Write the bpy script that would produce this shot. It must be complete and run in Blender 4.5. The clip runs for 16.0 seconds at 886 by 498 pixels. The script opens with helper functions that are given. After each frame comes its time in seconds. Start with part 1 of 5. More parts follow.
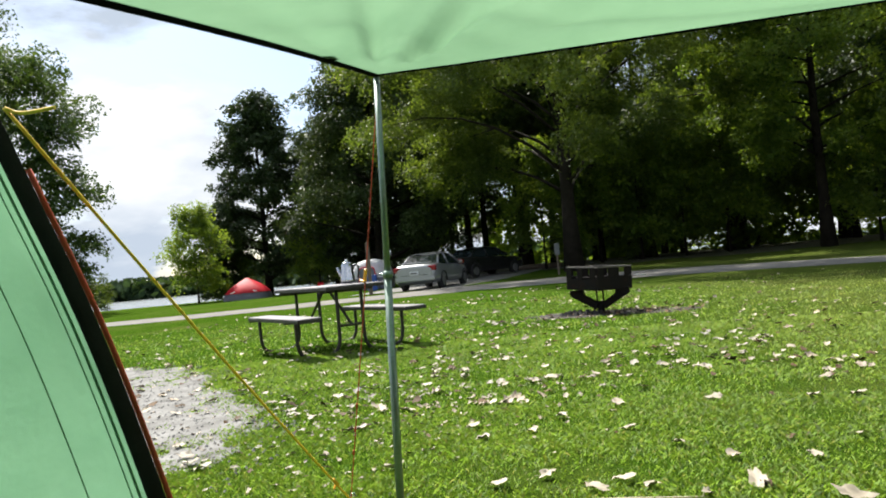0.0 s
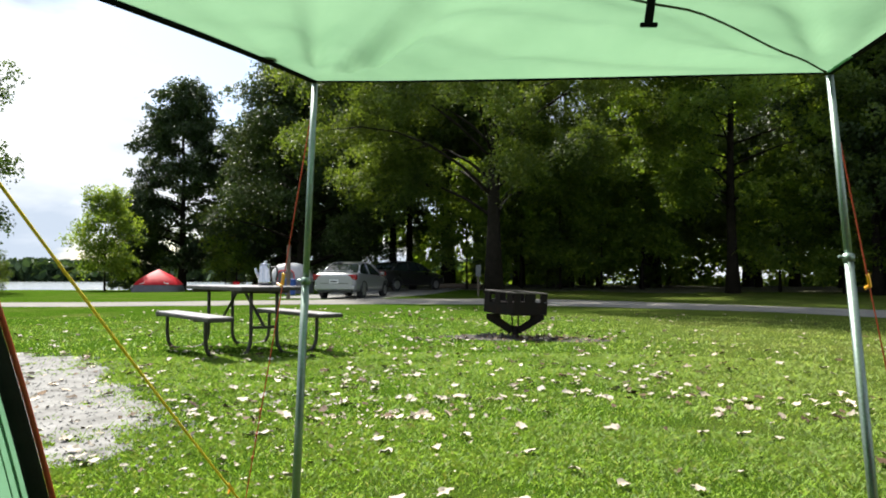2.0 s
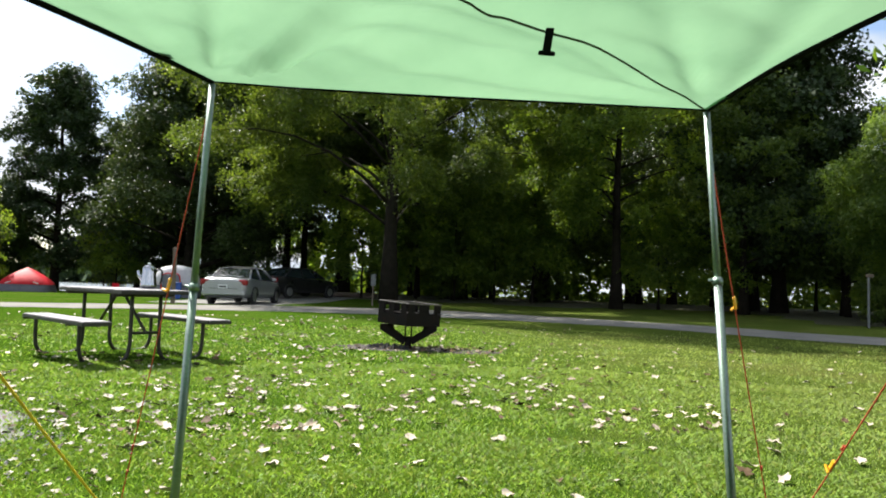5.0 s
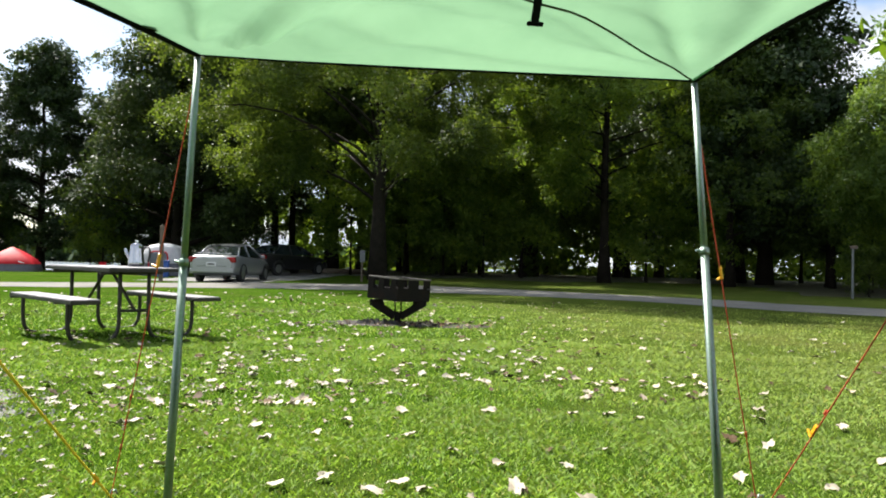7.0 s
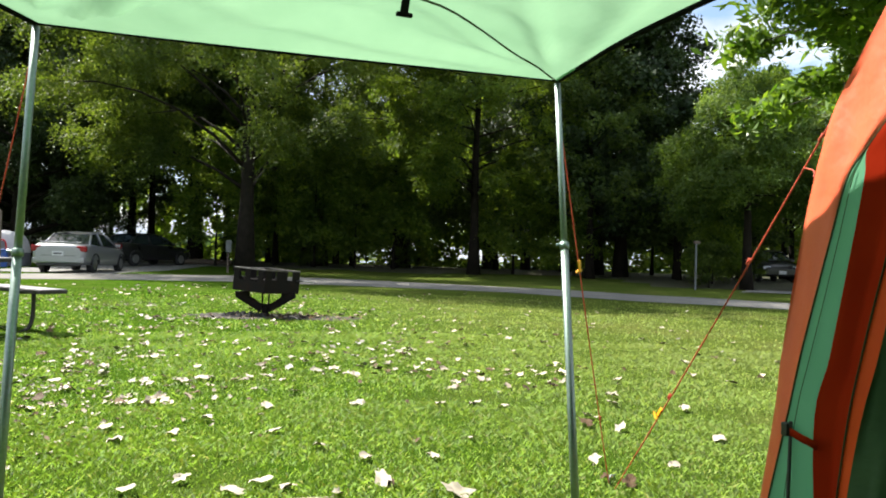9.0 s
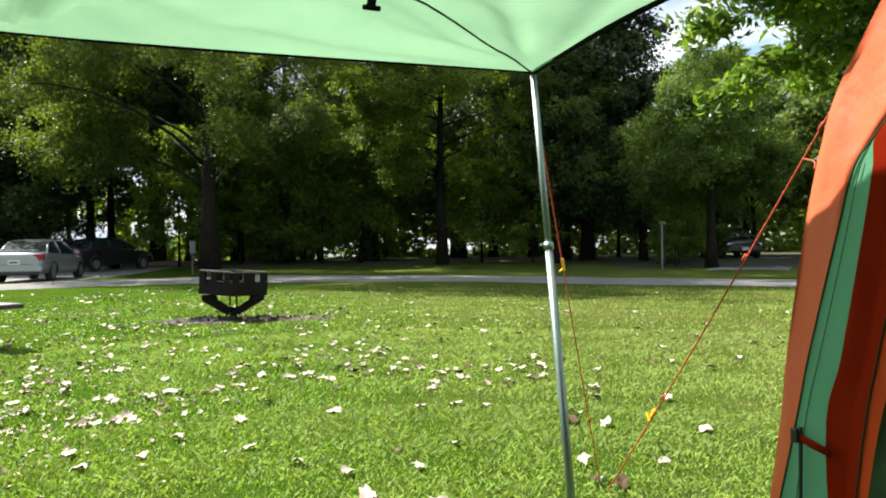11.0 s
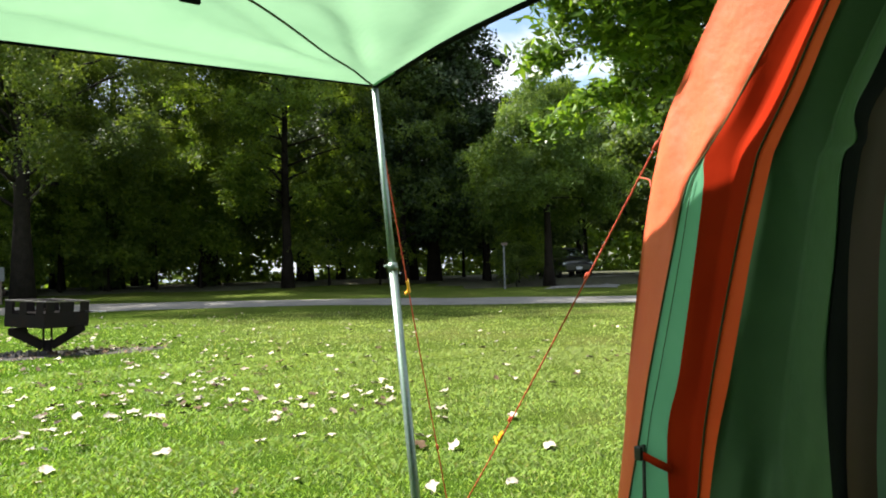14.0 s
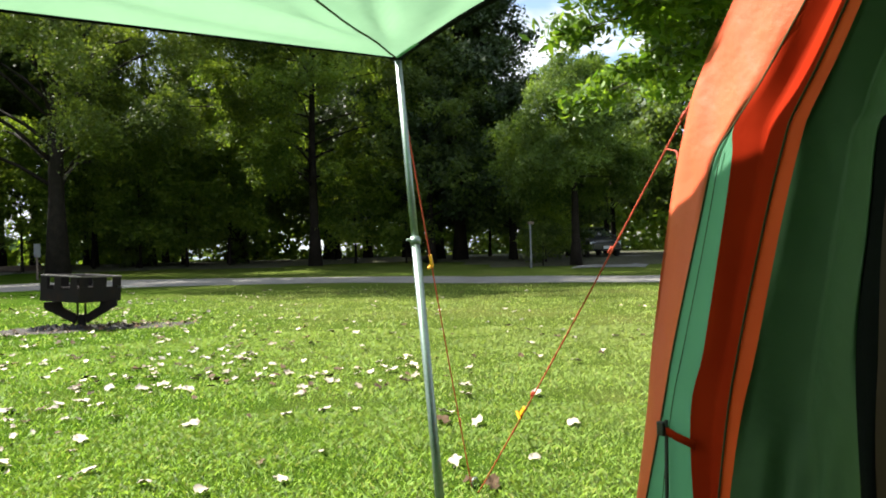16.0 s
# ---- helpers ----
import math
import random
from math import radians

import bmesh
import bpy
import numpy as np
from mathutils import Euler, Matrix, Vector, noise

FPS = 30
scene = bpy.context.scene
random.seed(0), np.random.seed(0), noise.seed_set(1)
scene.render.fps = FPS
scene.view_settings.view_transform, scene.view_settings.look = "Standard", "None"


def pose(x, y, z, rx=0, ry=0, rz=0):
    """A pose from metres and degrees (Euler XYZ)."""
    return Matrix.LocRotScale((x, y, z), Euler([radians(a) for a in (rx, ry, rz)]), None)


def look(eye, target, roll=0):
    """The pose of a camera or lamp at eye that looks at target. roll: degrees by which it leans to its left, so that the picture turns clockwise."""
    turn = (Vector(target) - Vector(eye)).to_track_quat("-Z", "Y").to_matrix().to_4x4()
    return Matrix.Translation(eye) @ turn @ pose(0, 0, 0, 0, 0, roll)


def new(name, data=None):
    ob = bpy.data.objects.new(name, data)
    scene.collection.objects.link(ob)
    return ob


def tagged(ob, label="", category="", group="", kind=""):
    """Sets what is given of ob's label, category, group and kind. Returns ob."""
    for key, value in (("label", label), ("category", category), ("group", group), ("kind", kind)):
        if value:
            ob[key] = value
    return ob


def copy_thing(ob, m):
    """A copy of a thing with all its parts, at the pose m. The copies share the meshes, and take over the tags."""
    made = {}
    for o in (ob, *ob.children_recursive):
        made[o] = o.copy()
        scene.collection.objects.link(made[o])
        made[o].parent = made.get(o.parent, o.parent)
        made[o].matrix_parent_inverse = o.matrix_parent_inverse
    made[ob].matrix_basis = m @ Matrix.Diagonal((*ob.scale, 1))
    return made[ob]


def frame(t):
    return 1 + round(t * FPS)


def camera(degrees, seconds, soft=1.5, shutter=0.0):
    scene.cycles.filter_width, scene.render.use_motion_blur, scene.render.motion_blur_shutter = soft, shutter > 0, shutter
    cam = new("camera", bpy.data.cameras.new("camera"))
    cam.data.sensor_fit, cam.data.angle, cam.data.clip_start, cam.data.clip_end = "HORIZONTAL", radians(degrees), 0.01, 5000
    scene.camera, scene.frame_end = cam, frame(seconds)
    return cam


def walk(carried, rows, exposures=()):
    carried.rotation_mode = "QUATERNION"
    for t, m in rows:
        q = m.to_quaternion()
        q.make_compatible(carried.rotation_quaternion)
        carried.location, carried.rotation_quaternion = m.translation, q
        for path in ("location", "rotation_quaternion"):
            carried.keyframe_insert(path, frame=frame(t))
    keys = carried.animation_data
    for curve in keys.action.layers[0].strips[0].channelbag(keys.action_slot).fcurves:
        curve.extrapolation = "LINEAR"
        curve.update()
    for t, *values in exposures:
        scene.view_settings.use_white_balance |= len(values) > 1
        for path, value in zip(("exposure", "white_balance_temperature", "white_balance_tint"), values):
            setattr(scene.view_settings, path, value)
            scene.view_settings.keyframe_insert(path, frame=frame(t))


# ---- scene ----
cam = camera(65.2, 16.0, soft=1.9)
PATH = [
    (0, (0.173, 0.028, 0.863), (-0.045, 2.016, 0.914), -5.4),
    (0.5, (0.18, 0.011, 0.863), (0.034, 2.005, 0.913), -2.6),
    (1, (0.18, 0.011, 0.863), (0.158, 2.011, 0.881), -0.6),
    (1.5, (0.182, 0.001, 0.869), (0.164, 2.0, 0.922), -0.3),
    (2, (0.182, 0.003, 0.867), (0.185, 2.001, 0.949), 0.1),
    (2.5, (0.182, 0.008, 0.869), (0.223, 2.005, 0.956), -0.6),
    (3, (0.184, 0.008, 0.873), (0.234, 2.005, 0.967), -1.3),
    (3.5, (0.184, -0.001, 0.871), (0.435, 1.982, 0.944), 1.4),
    (4, (0.187, -0.005, 0.874), (0.442, 1.977, 0.962), 1.3),
    (4.2, (0.186, -0.005, 0.874), (0.456, 1.974, 0.984), 1.6),
    (6.3, (0.173, -0.017, 0.875), (0.527, 1.948, 0.99), 1.5),
    (6.5, (0.18, -0.011, 0.866), (0.554, 1.951, 0.976), 1.8),
    (7, (0.175, -0.018, 0.865), (0.51, 1.953, 0.911), 1.3),
    (7.5, (0.192, 0.001, 0.873), (0.716, 1.93, 0.912), -0.3),
    (8, (0.193, -0.005, 0.871), (0.85, 1.883, 0.897), 1.7),
    (8.5, (0.193, -0.003, 0.87), (0.876, 1.877, 0.893), 2.0),
    (8.7, (0.192, -0.004, 0.868), (0.877, 1.875, 0.904), 1.9),
    (10.8, (0.204, 0.083, 0.905), (0.946, 1.94, 0.85), -1.3),
    (11, (0.205, 0.121, 0.918), (0.982, 1.964, 0.919), -0.9),
    (11.5, (0.23, 0.202, 0.947), (1.174, 1.965, 0.955), -0.6),
    (12, (0.259, 0.276, 0.9), (1.312, 1.975, 0.826), -1.6),
    (12.5, (0.279, 0.295, 0.878), (1.337, 1.982, 0.69), 0.0),
    (13, (0.273, 0.31, 0.862), (1.257, 2.03, 0.592), -1.1),
    (13.5, (0.281, 0.249, 0.916), (1.35, 1.938, 0.935), -0.5),
    (14, (0.275, 0.216, 0.916), (1.434, 1.845, 0.971), -1.7),
    (14.5, (0.299, 0.229, 0.904), (1.46, 1.857, 0.923), -1.6),
    (15, (0.285, 0.215, 0.906), (1.417, 1.863, 0.908), -1.4),
    (15.5, (0.286, 0.217, 0.904), (1.338, 1.918, 0.906), -2.4),
    (16, (0.29, 0.219, 0.902), (1.385, 1.893, 0.898), -1.4),
]
walk(cam, [(t, look(eye, target, roll)) for t, eye, target, roll in PATH],
     exposures=[(0, 1.12), (0.5, 1.08), (1, 1.18), (1.5, 1.25), (4, 1.38), (6.5, 1.32), (7, 1.38), (7.5, 1.5), (8.5, 1.58), (11, 1.56), (12.5, 1.52), (13, 1.17), (13.5, 1.58), (14, 1.68), (16, 1.72)])

# ---- light ----
SUN_AZ, SUN_EL = radians(-36), radians(52)      # azimuth from +y towards +x
world = bpy.data.worlds.new("sky")
scene.world = world
world.use_nodes = True
wn, wl = world.node_tree.nodes, world.node_tree.links
wn.clear()
wout = wn.new("ShaderNodeOutputWorld")
wbg = wn.new("ShaderNodeBackground")
wsky = wn.new("ShaderNodeTexSky")
wsky.sky_type, wsky.sun_disc = "NISHITA", False
wsky.sun_elevation, wsky.sun_rotation = SUN_EL, SUN_AZ
wsky.air_density, wsky.dust_density = 1.0, 1.2
wco = wn.new("ShaderNodeTexCoord")
wmap = wn.new("ShaderNodeMapping")
wmap.inputs["Scale"].default_value = (1.0, 1.0, 2.6)
wmap.inputs["Location"].default_value = (0.35, 0.1, 0.2)
wnoi = wn.new("ShaderNodeTexNoise")
wnoi.inputs["Scale"].default_value, wnoi.inputs["Detail"].default_value, wnoi.inputs["Roughness"].default_value = 2.6, 9, 0.55
wramp = wn.new("ShaderNodeValToRGB")
wramp.color_ramp.elements[0].position, wramp.color_ramp.elements[1].position = 0.41, 0.49
wnoi2 = wn.new("ShaderNodeTexNoise")
wnoi2.inputs["Scale"].default_value, wnoi2.inputs["Detail"].default_value = 3.4, 6
wcl = wn.new("ShaderNodeValToRGB")
wcl.color_ramp.elements[0].position, wcl.color_ramp.elements[1].position = 0.43, 0.68
wcl.color_ramp.elements[0].color, wcl.color_ramp.elements[1].color = (3.3, 3.8, 4.5, 1), (6.5, 6.6, 6.7, 1)
wmix = wn.new("ShaderNodeMix")
wmix.data_type = "RGBA"
wl.new(wco.outputs["Generated"], wmap.inputs["Vector"])
wl.new(wmap.outputs["Vector"], wnoi.inputs["Vector"])
wl.new(wmap.outputs["Vector"], wnoi2.inputs["Vector"])
wl.new(wnoi.outputs["Fac"], wramp.inputs["Fac"])
wl.new(wnoi2.outputs["Fac"], wcl.inputs["Fac"])
wl.new(wramp.outputs["Color"], wmix.inputs["Factor"])
wl.new(wsky.outputs["Color"], wmix.inputs["A"])
wl.new(wcl.outputs["Color"], wmix.inputs["B"])
wl.new(wmix.outputs["Result"], wbg.inputs["Color"])
wbg.inputs["Strength"].default_value = 0.084
wl.new(wbg.outputs["Background"], wout.inputs["Surface"])

sun = new("sun", bpy.data.lights.new("sun", "SUN"))
sun.data.energy, sun.data.angle, sun.data.color = 5.0, radians(0.6), (1.0, 0.955, 0.88)
sun.matrix_world = look((math.sin(SUN_AZ) * 60 * math.cos(SUN_EL), math.cos(SUN_AZ) * 60 * math.cos(SUN_EL), 60 * math.sin(SUN_EL)), (0, 0, 0))


# ---- materials ----
def nodes_of(name):
    m = bpy.data.materials.new(name)
    m.use_nodes = True
    nt = m.node_tree
    return m, nt.nodes, nt.links, nt.nodes["Principled BSDF"], nt.nodes["Material Output"]


def noise_node(n, l, scale, detail=4, rough=0.55, space="Object"):
    co = n.new("ShaderNodeTexCoord")
    t = n.new("ShaderNodeTexNoise")
    t.inputs["Scale"].default_value, t.inputs["Detail"].default_value, t.inputs["Roughness"].default_value = scale, detail, rough
    l.new(co.outputs[space], t.inputs["Vector"])
    return t


def ramp_node(n, l, source, stops):
    r = n.new("ShaderNodeValToRGB")
    e = r.color_ramp.elements
    e[0].position, e[0].color = stops[0][0], (*stops[0][1], 1)
    e[1].position, e[1].color = stops[-1][0], (*stops[-1][1], 1)
    for p, c in stops[1:-1]:
        k = e.new(p)
        k.color = (*c, 1)
    l.new(source, r.inputs["Fac"])
    return r


def mix_node(n, l, fac, a, b, blend="MIX"):
    m = n.new("ShaderNodeMix")
    m.data_type, m.blend_type = "RGBA", blend
    for key, v in (("Factor", fac), ("A", a), ("B", b)):
        if isinstance(v, (int, float)):
            m.inputs[key].default_value = v
        elif isinstance(v, tuple):
            m.inputs[key].default_value = (*v, 1)
        else:
            l.new(v, m.inputs[key])
    return m


def bump_node(n, l, height, strength, distance, bsdf):
    b = n.new("ShaderNodeBump")
    b.inputs["Strength"].default_value, b.inputs["Distance"].default_value = strength, distance
    l.new(height, b.inputs["Height"])
    l.new(b.outputs["Normal"], bsdf.inputs["Normal"])
    return b


def surface(name, stops, scale=8, rough=0.6, metal=0.0, bump=0.15, fine=90, dist=0.004, spec=0.5, coat=0.0):
    """Colour varied over two scales, with fine relief."""
    m, n, l, p, _ = nodes_of(name)
    big = noise_node(n, l, scale, 5)
    small = noise_node(n, l, fine, 3)
    col = ramp_node(n, l, big.outputs["Fac"], stops)
    grain = ramp_node(n, l, small.outputs["Fac"], ((0.3, (0.86, 0.86, 0.86)), (0.7, (1.1, 1.1, 1.1))))
    mixed = mix_node(n, l, 1.0, col.outputs["Color"], grain.outputs["Color"], "MULTIPLY")
    l.new(mixed.outputs["Result"], p.inputs["Base Color"])
    rr = ramp_node(n, l, big.outputs["Fac"], ((0.3, (rough * 0.85,) * 3), (0.7, (min(1, rough * 1.15),) * 3)))
    l.new(rr.outputs["Color"], p.inputs["Roughness"])
    p.inputs["Metallic"].default_value, p.inputs["Specular IOR Level"].default_value = metal, spec
    p.inputs["Coat Weight"].default_value = coat
    if bump:
        bump_node(n, l, small.outputs["Fac"], bump, dist, p)
    return m


def fabric(name, a, b, glow, rough=0.55, fold=5.0, weave=0.1, spec=0.3, sheen=0.0):
    """Thin tent nylon: glow is the share of light that comes through."""
    m, n, l, p, out = nodes_of(name)
    big = noise_node(n, l, fold, 4)
    fine = noise_node(n, l, 420, 2)
    col = ramp_node(n, l, big.outputs["Fac"], ((0.3, a), (0.7, b)))
    l.new(col.outputs["Color"], p.inputs["Base Color"])
    p.inputs["Roughness"].default_value, p.inputs["Specular IOR Level"].default_value = rough, spec
    p.inputs["Sheen Weight"].default_value = sheen
    add = n.new("ShaderNodeMath")
    add.operation = "MULTIPLY_ADD"
    add.inputs[1].default_value = 0.05
    l.new(fine.outputs["Fac"], add.inputs[0])
    l.new(big.outputs["Fac"], add.inputs[2])
    bn = bump_node(n, l, add.outputs["Value"], weave * 2, 0.02, p)
    tr = n.new("ShaderNodeBsdfTranslucent")
    l.new(col.outputs["Color"], tr.inputs["Color"])
    l.new(bn.outputs["Normal"], tr.inputs["Normal"])
    ms = n.new("ShaderNodeMixShader")
    ms.inputs["Fac"].default_value = glow
    l.new(p.outputs["BSDF"], ms.inputs[1])
    l.new(tr.outputs["BSDF"], ms.inputs[2])
    l.new(ms.outputs["Shader"], out.inputs["Surface"])
    return m


def foliage(name, dark, light, glow=0.35, rough=0.5, spec=0.3, straw=None, soft=0.0):
    m, n, l, p, out = nodes_of(name)
    g = n.new("ShaderNodeNewGeometry")
    col = ramp_node(n, l, g.outputs["Random Per Island"], ((0.0, dark), (0.6, tuple((d + e) / 2 for d, e in zip(dark, light))), (0.86 if straw else 1.0, light)) + (((1.0, straw),) if straw else ()))
    big = noise_node(n, l, 0.45, 3)
    patch = ramp_node(n, l, big.outputs["Fac"], ((0.3, (0.84, 0.86, 0.84)), (0.7, (1.12, 1.1, 1.0))) if soft else ((0.36, (0.55, 0.6, 0.55)), (0.64, (1.45, 1.36, 1.08))))
    mixed = mix_node(n, l, 1.0, col.outputs["Color"], patch.outputs["Color"], "MULTIPLY")
    l.new(mixed.outputs["Result"], p.inputs["Base Color"])
    p.inputs["Roughness"].default_value, p.inputs["Specular IOR Level"].default_value = rough, spec
    warm = mix_node(n, l, 1.0, mixed.outputs["Result"], (1.5, 1.45, 0.55), "MULTIPLY")
    tr = n.new("ShaderNodeBsdfTranslucent")
    if soft:
        dry = dry_east(n, l)
        third = n.new("ShaderNodeMath")
        third.operation = "MULTIPLY"
        third.inputs[1].default_value = 0.45
        l.new(dry.outputs["Result"], third.inputs[0])
        mixed = mix_node(n, l, third.outputs["Value"], mixed.outputs["Result"], (0.255, 0.265, 0.105))
        l.new(mixed.outputs["Result"], p.inputs["Base Color"])
        warm.inputs["A"].default_value = (0, 0, 0, 1)
        l.new(mixed.outputs["Result"], warm.inputs["A"])
        # a sward is lit as one soft surface: its blades lean every way
        up = mix_node(n, l, soft, g.outputs["Normal"], (0.0, 0.0, 1.0))
        l.new(up.outputs["Result"], p.inputs["Normal"])
    l.new(warm.outputs["Result"], tr.inputs["Color"])
    ms = n.new("ShaderNodeMixShader")
    ms.inputs["Fac"].default_value = glow
    l.new(p.outputs["BSDF"], ms.inputs[1])
    l.new(tr.outputs["BSDF"], ms.inputs[2])
    l.new(ms.outputs["Shader"], out.inputs["Surface"])
    return m


def glass(name, tint, rough=0.03):
    m, n, l, p, _ = nodes_of(name)
    p.inputs["Base Color"].default_value = (*tint, 1)
    p.inputs["Roughness"].default_value, p.inputs["Specular IOR Level"].default_value = rough, 0.45
    return m


def dry_east(n, l):
    """The lawn grows drier towards the east."""
    co = n.new("ShaderNodeTexCoord")
    sep = n.new("ShaderNodeSeparateXYZ")
    l.new(co.outputs["Object"], sep.inputs["Vector"])
    r = n.new("ShaderNodeMapRange")
    r.interpolation_type = "SMOOTHSTEP"
    r.inputs["From Min"].default_value, r.inputs["From Max"].default_value = 0.0, 6.0
    l.new(sep.outputs["X"], r.inputs["Value"])
    return r


def lawn_material():
    m, n, l, p, _ = nodes_of("lawn")
    tuft = noise_node(n, l, 9.0, 6, 0.65)
    blade = noise_node(n, l, 60, 4, 0.7)
    wide = noise_node(n, l, 0.55, 4, 0.6)
    a = ramp_node(n, l, tuft.outputs["Fac"], ((0.28, (0.025, 0.056, 0.006)), (0.5, (0.045, 0.093, 0.009)), (0.74, (0.072, 0.122, 0.014))))
    b = ramp_node(n, l, blade.outputs["Fac"], ((0.3, (0.45, 0.5, 0.4)), (0.7, (1.35, 1.35, 1.2))))
    c = mix_node(n, l, 1.0, a.outputs["Color"], b.outputs["Color"], "MULTIPLY")
    dry = ramp_node(n, l, wide.outputs["Fac"], ((0.48, (0, 0, 0)), (0.68, (1, 1, 1))))
    half = n.new("ShaderNodeMath")
    half.operation = "MULTIPLY"
    half.inputs[1].default_value = 0.42
    half.use_clamp = True
    east = dry_east(n, l)
    both = n.new("ShaderNodeMath")
    both.operation = "ADD"
    l.new(dry.outputs["Color"], both.inputs[0])
    l.new(east.outputs["Result"], both.inputs[1])
    l.new(both.outputs["Value"], half.inputs[0])
    d = mix_node(n, l, half.outputs["Value"], c.outputs["Result"], (0.112, 0.120, 0.034))
    l.new(d.outputs["Result"], p.inputs["Base Color"])
    p.inputs["Roughness"].default_value, p.inputs["Specular IOR Level"].default_value = 1.0, 0.0
    bump_node(n, l, blade.outputs["Fac"], 0.9, 0.03, p)
    return m


LAWN = lawn_material()
BLADES = foliage("grass_blades", (0.126, 0.246, 0.030), (0.236, 0.362, 0.062), 0.24, 0.6, 0.12, (0.27, 0.28, 0.10), 0.75)
GRAVEL = surface("pale_gravel", ((0.30, (0.115, 0.112, 0.104)), (0.45, (0.185, 0.182, 0.172)), (0.7, (0.265, 0.262, 0.25))), 5, 0.95, 0, 0.35, 60, 0.012, 0.1)
ROAD = surface("worn_asphalt", ((0.3, (0.15, 0.143, 0.13)), (0.7, (0.23, 0.22, 0.20))), 1.2, 0.95, 0, 0.5, 60, 0.01, 0.1)
SOIL = surface("woodland_soil", ((0.3, (0.035, 0.03, 0.016)), (0.7, (0.06, 0.065, 0.02))), 2, 0.95, 0, 0.6, 40, 0.03)
ASH = surface("ash_and_soil", ((0.3, (0.012, 0.010, 0.008)), (0.6, (0.040, 0.031, 0.022)), (0.8, (0.075, 0.058, 0.042))), 9, 0.95, 0, 0.9, 50, 0.02)
CHARCOAL = surface("charcoal", ((0.3, (0.012, 0.012, 0.012)), (0.7, (0.045, 0.042, 0.04))), 12, 0.9, 0, 0.8, 60, 0.01)
MINT = fabric("mint_green_nylon", (0.180, 0.330, 0.192), (0.212, 0.372, 0.220), 0.5)
WALLGREEN = fabric("green_tent_wall", (0.20, 0.42, 0.25), (0.25, 0.49, 0.30), 0.5, weave=0.2)
# the doorway's shade is put into this wall's green
INNERSIDE = fabric("green_inner_wall_with_shade", (0.042, 0.080, 0.034), (0.062, 0.112, 0.048), 0.08, weave=0.3)
# shell green taken darker and nearly opaque, so that the inside stays dim
INNERGREEN = fabric("green_nylon_with_shade", (0.07, 0.115, 0.076), (0.09, 0.14, 0.095), 0.03)
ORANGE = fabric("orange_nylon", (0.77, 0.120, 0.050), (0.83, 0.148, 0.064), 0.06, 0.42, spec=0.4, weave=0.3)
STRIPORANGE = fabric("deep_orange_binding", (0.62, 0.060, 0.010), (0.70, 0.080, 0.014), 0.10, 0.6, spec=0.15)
# red-orange lowered to stand for shade that the awning doesn't cast here
REDORANGE = fabric("red_orange_nylon_with_shade", (0.26, 0.014, 0.003), (0.31, 0.020, 0.004), 0.12, 0.7, spec=0.02)
BLACKTRIM = surface("black_webbing", ((0.3, (0.004, 0.004, 0.0042)), (0.7, (0.008, 0.008, 0.0085))), 20, 0.9, 0, 0.4, 260, 0.002, 0.06)
ZIPBAND = surface("charcoal_zip_band", ((0.3, (0.016, 0.016, 0.015)), (0.7, (0.032, 0.031, 0.03))), 9, 0.8, 0, 0.4, 260, 0.002, 0.15)
GUSSET = fabric("pale_green_gusset", (0.125, 0.35, 0.20), (0.150, 0.39, 0.23), 0.42)
SEAMGREEN = fabric("doubled_green_seam", (0.16, 0.37, 0.22), (0.19, 0.41, 0.245), 0.5)
SEAM = surface("dark_green_piping", ((0.3, (0.035, 0.048, 0.022)), (0.7, (0.055, 0.068, 0.032))), 20, 0.9, 0, 0.3, 260, 0.002, 0.1)
STEEL = surface("galvanised_pole", ((0.3, (0.20, 0.26, 0.23)), (0.7, (0.28, 0.34, 0.31))), 6, 0.46, 0.8, 0.06, 140, 0.001)
REDCORD = surface("red_cord", ((0.3, (0.42, 0.045, 0.015)), (0.7, (0.55, 0.08, 0.03))), 60, 0.7, 0, 0.4, 600, 0.001)
YELLOWCORD = surface("yellow_cord", ((0.3, (0.86, 0.55, 0.03)), (0.7, (0.95, 0.66, 0.06))), 60, 0.65, 0, 0.4, 600, 0.001)
YELLOWPLASTIC = surface("yellow_plastic", ((0.3, (0.80, 0.36, 0.01)), (0.7, (0.86, 0.42, 0.02))), 40, 0.4, 0, 0.1, 200, 0.001)
BLACKPLASTIC = surface("black_plastic", ((0.3, (0.012, 0.012, 0.012)), (0.7, (0.025, 0.025, 0.025))), 30, 0.4, 0, 0.1, 200, 0.001)
TABLETOP = surface("weathered_grey_planks", ((0.3, (0.17, 0.155, 0.165)), (0.7, (0.25, 0.235, 0.245))), 7, 0.5, 0, 0.3, 60, 0.004)
TABLEFRAME = surface("dark_brown_steel_tube", ((0.3, (0.022, 0.02, 0.016)), (0.7, (0.04, 0.034, 0.028))), 10, 0.5, 0.3, 0.2, 100, 0.002)
RUST = surface("sooty_iron", ((0.3, (0.007, 0.0065, 0.006)), (0.6, (0.016, 0.012, 0.010)), (0.8, (0.04, 0.018, 0.011))), 6, 0.85, 0.1, 0.5, 80, 0.004, 0.15)
RUSTEDGE = surface("worn_iron_edge", ((0.3, (0.10, 0.09, 0.085)), (0.7, (0.2, 0.18, 0.165))), 12, 0.55, 0.6, 0.3, 80, 0.002)
CHROME = surface("polished_steel", ((0.3, (0.42, 0.44, 0.48)), (0.7, (0.52, 0.54, 0.58))), 5, 0.06, 1.0, 0.03, 90, 0.001)
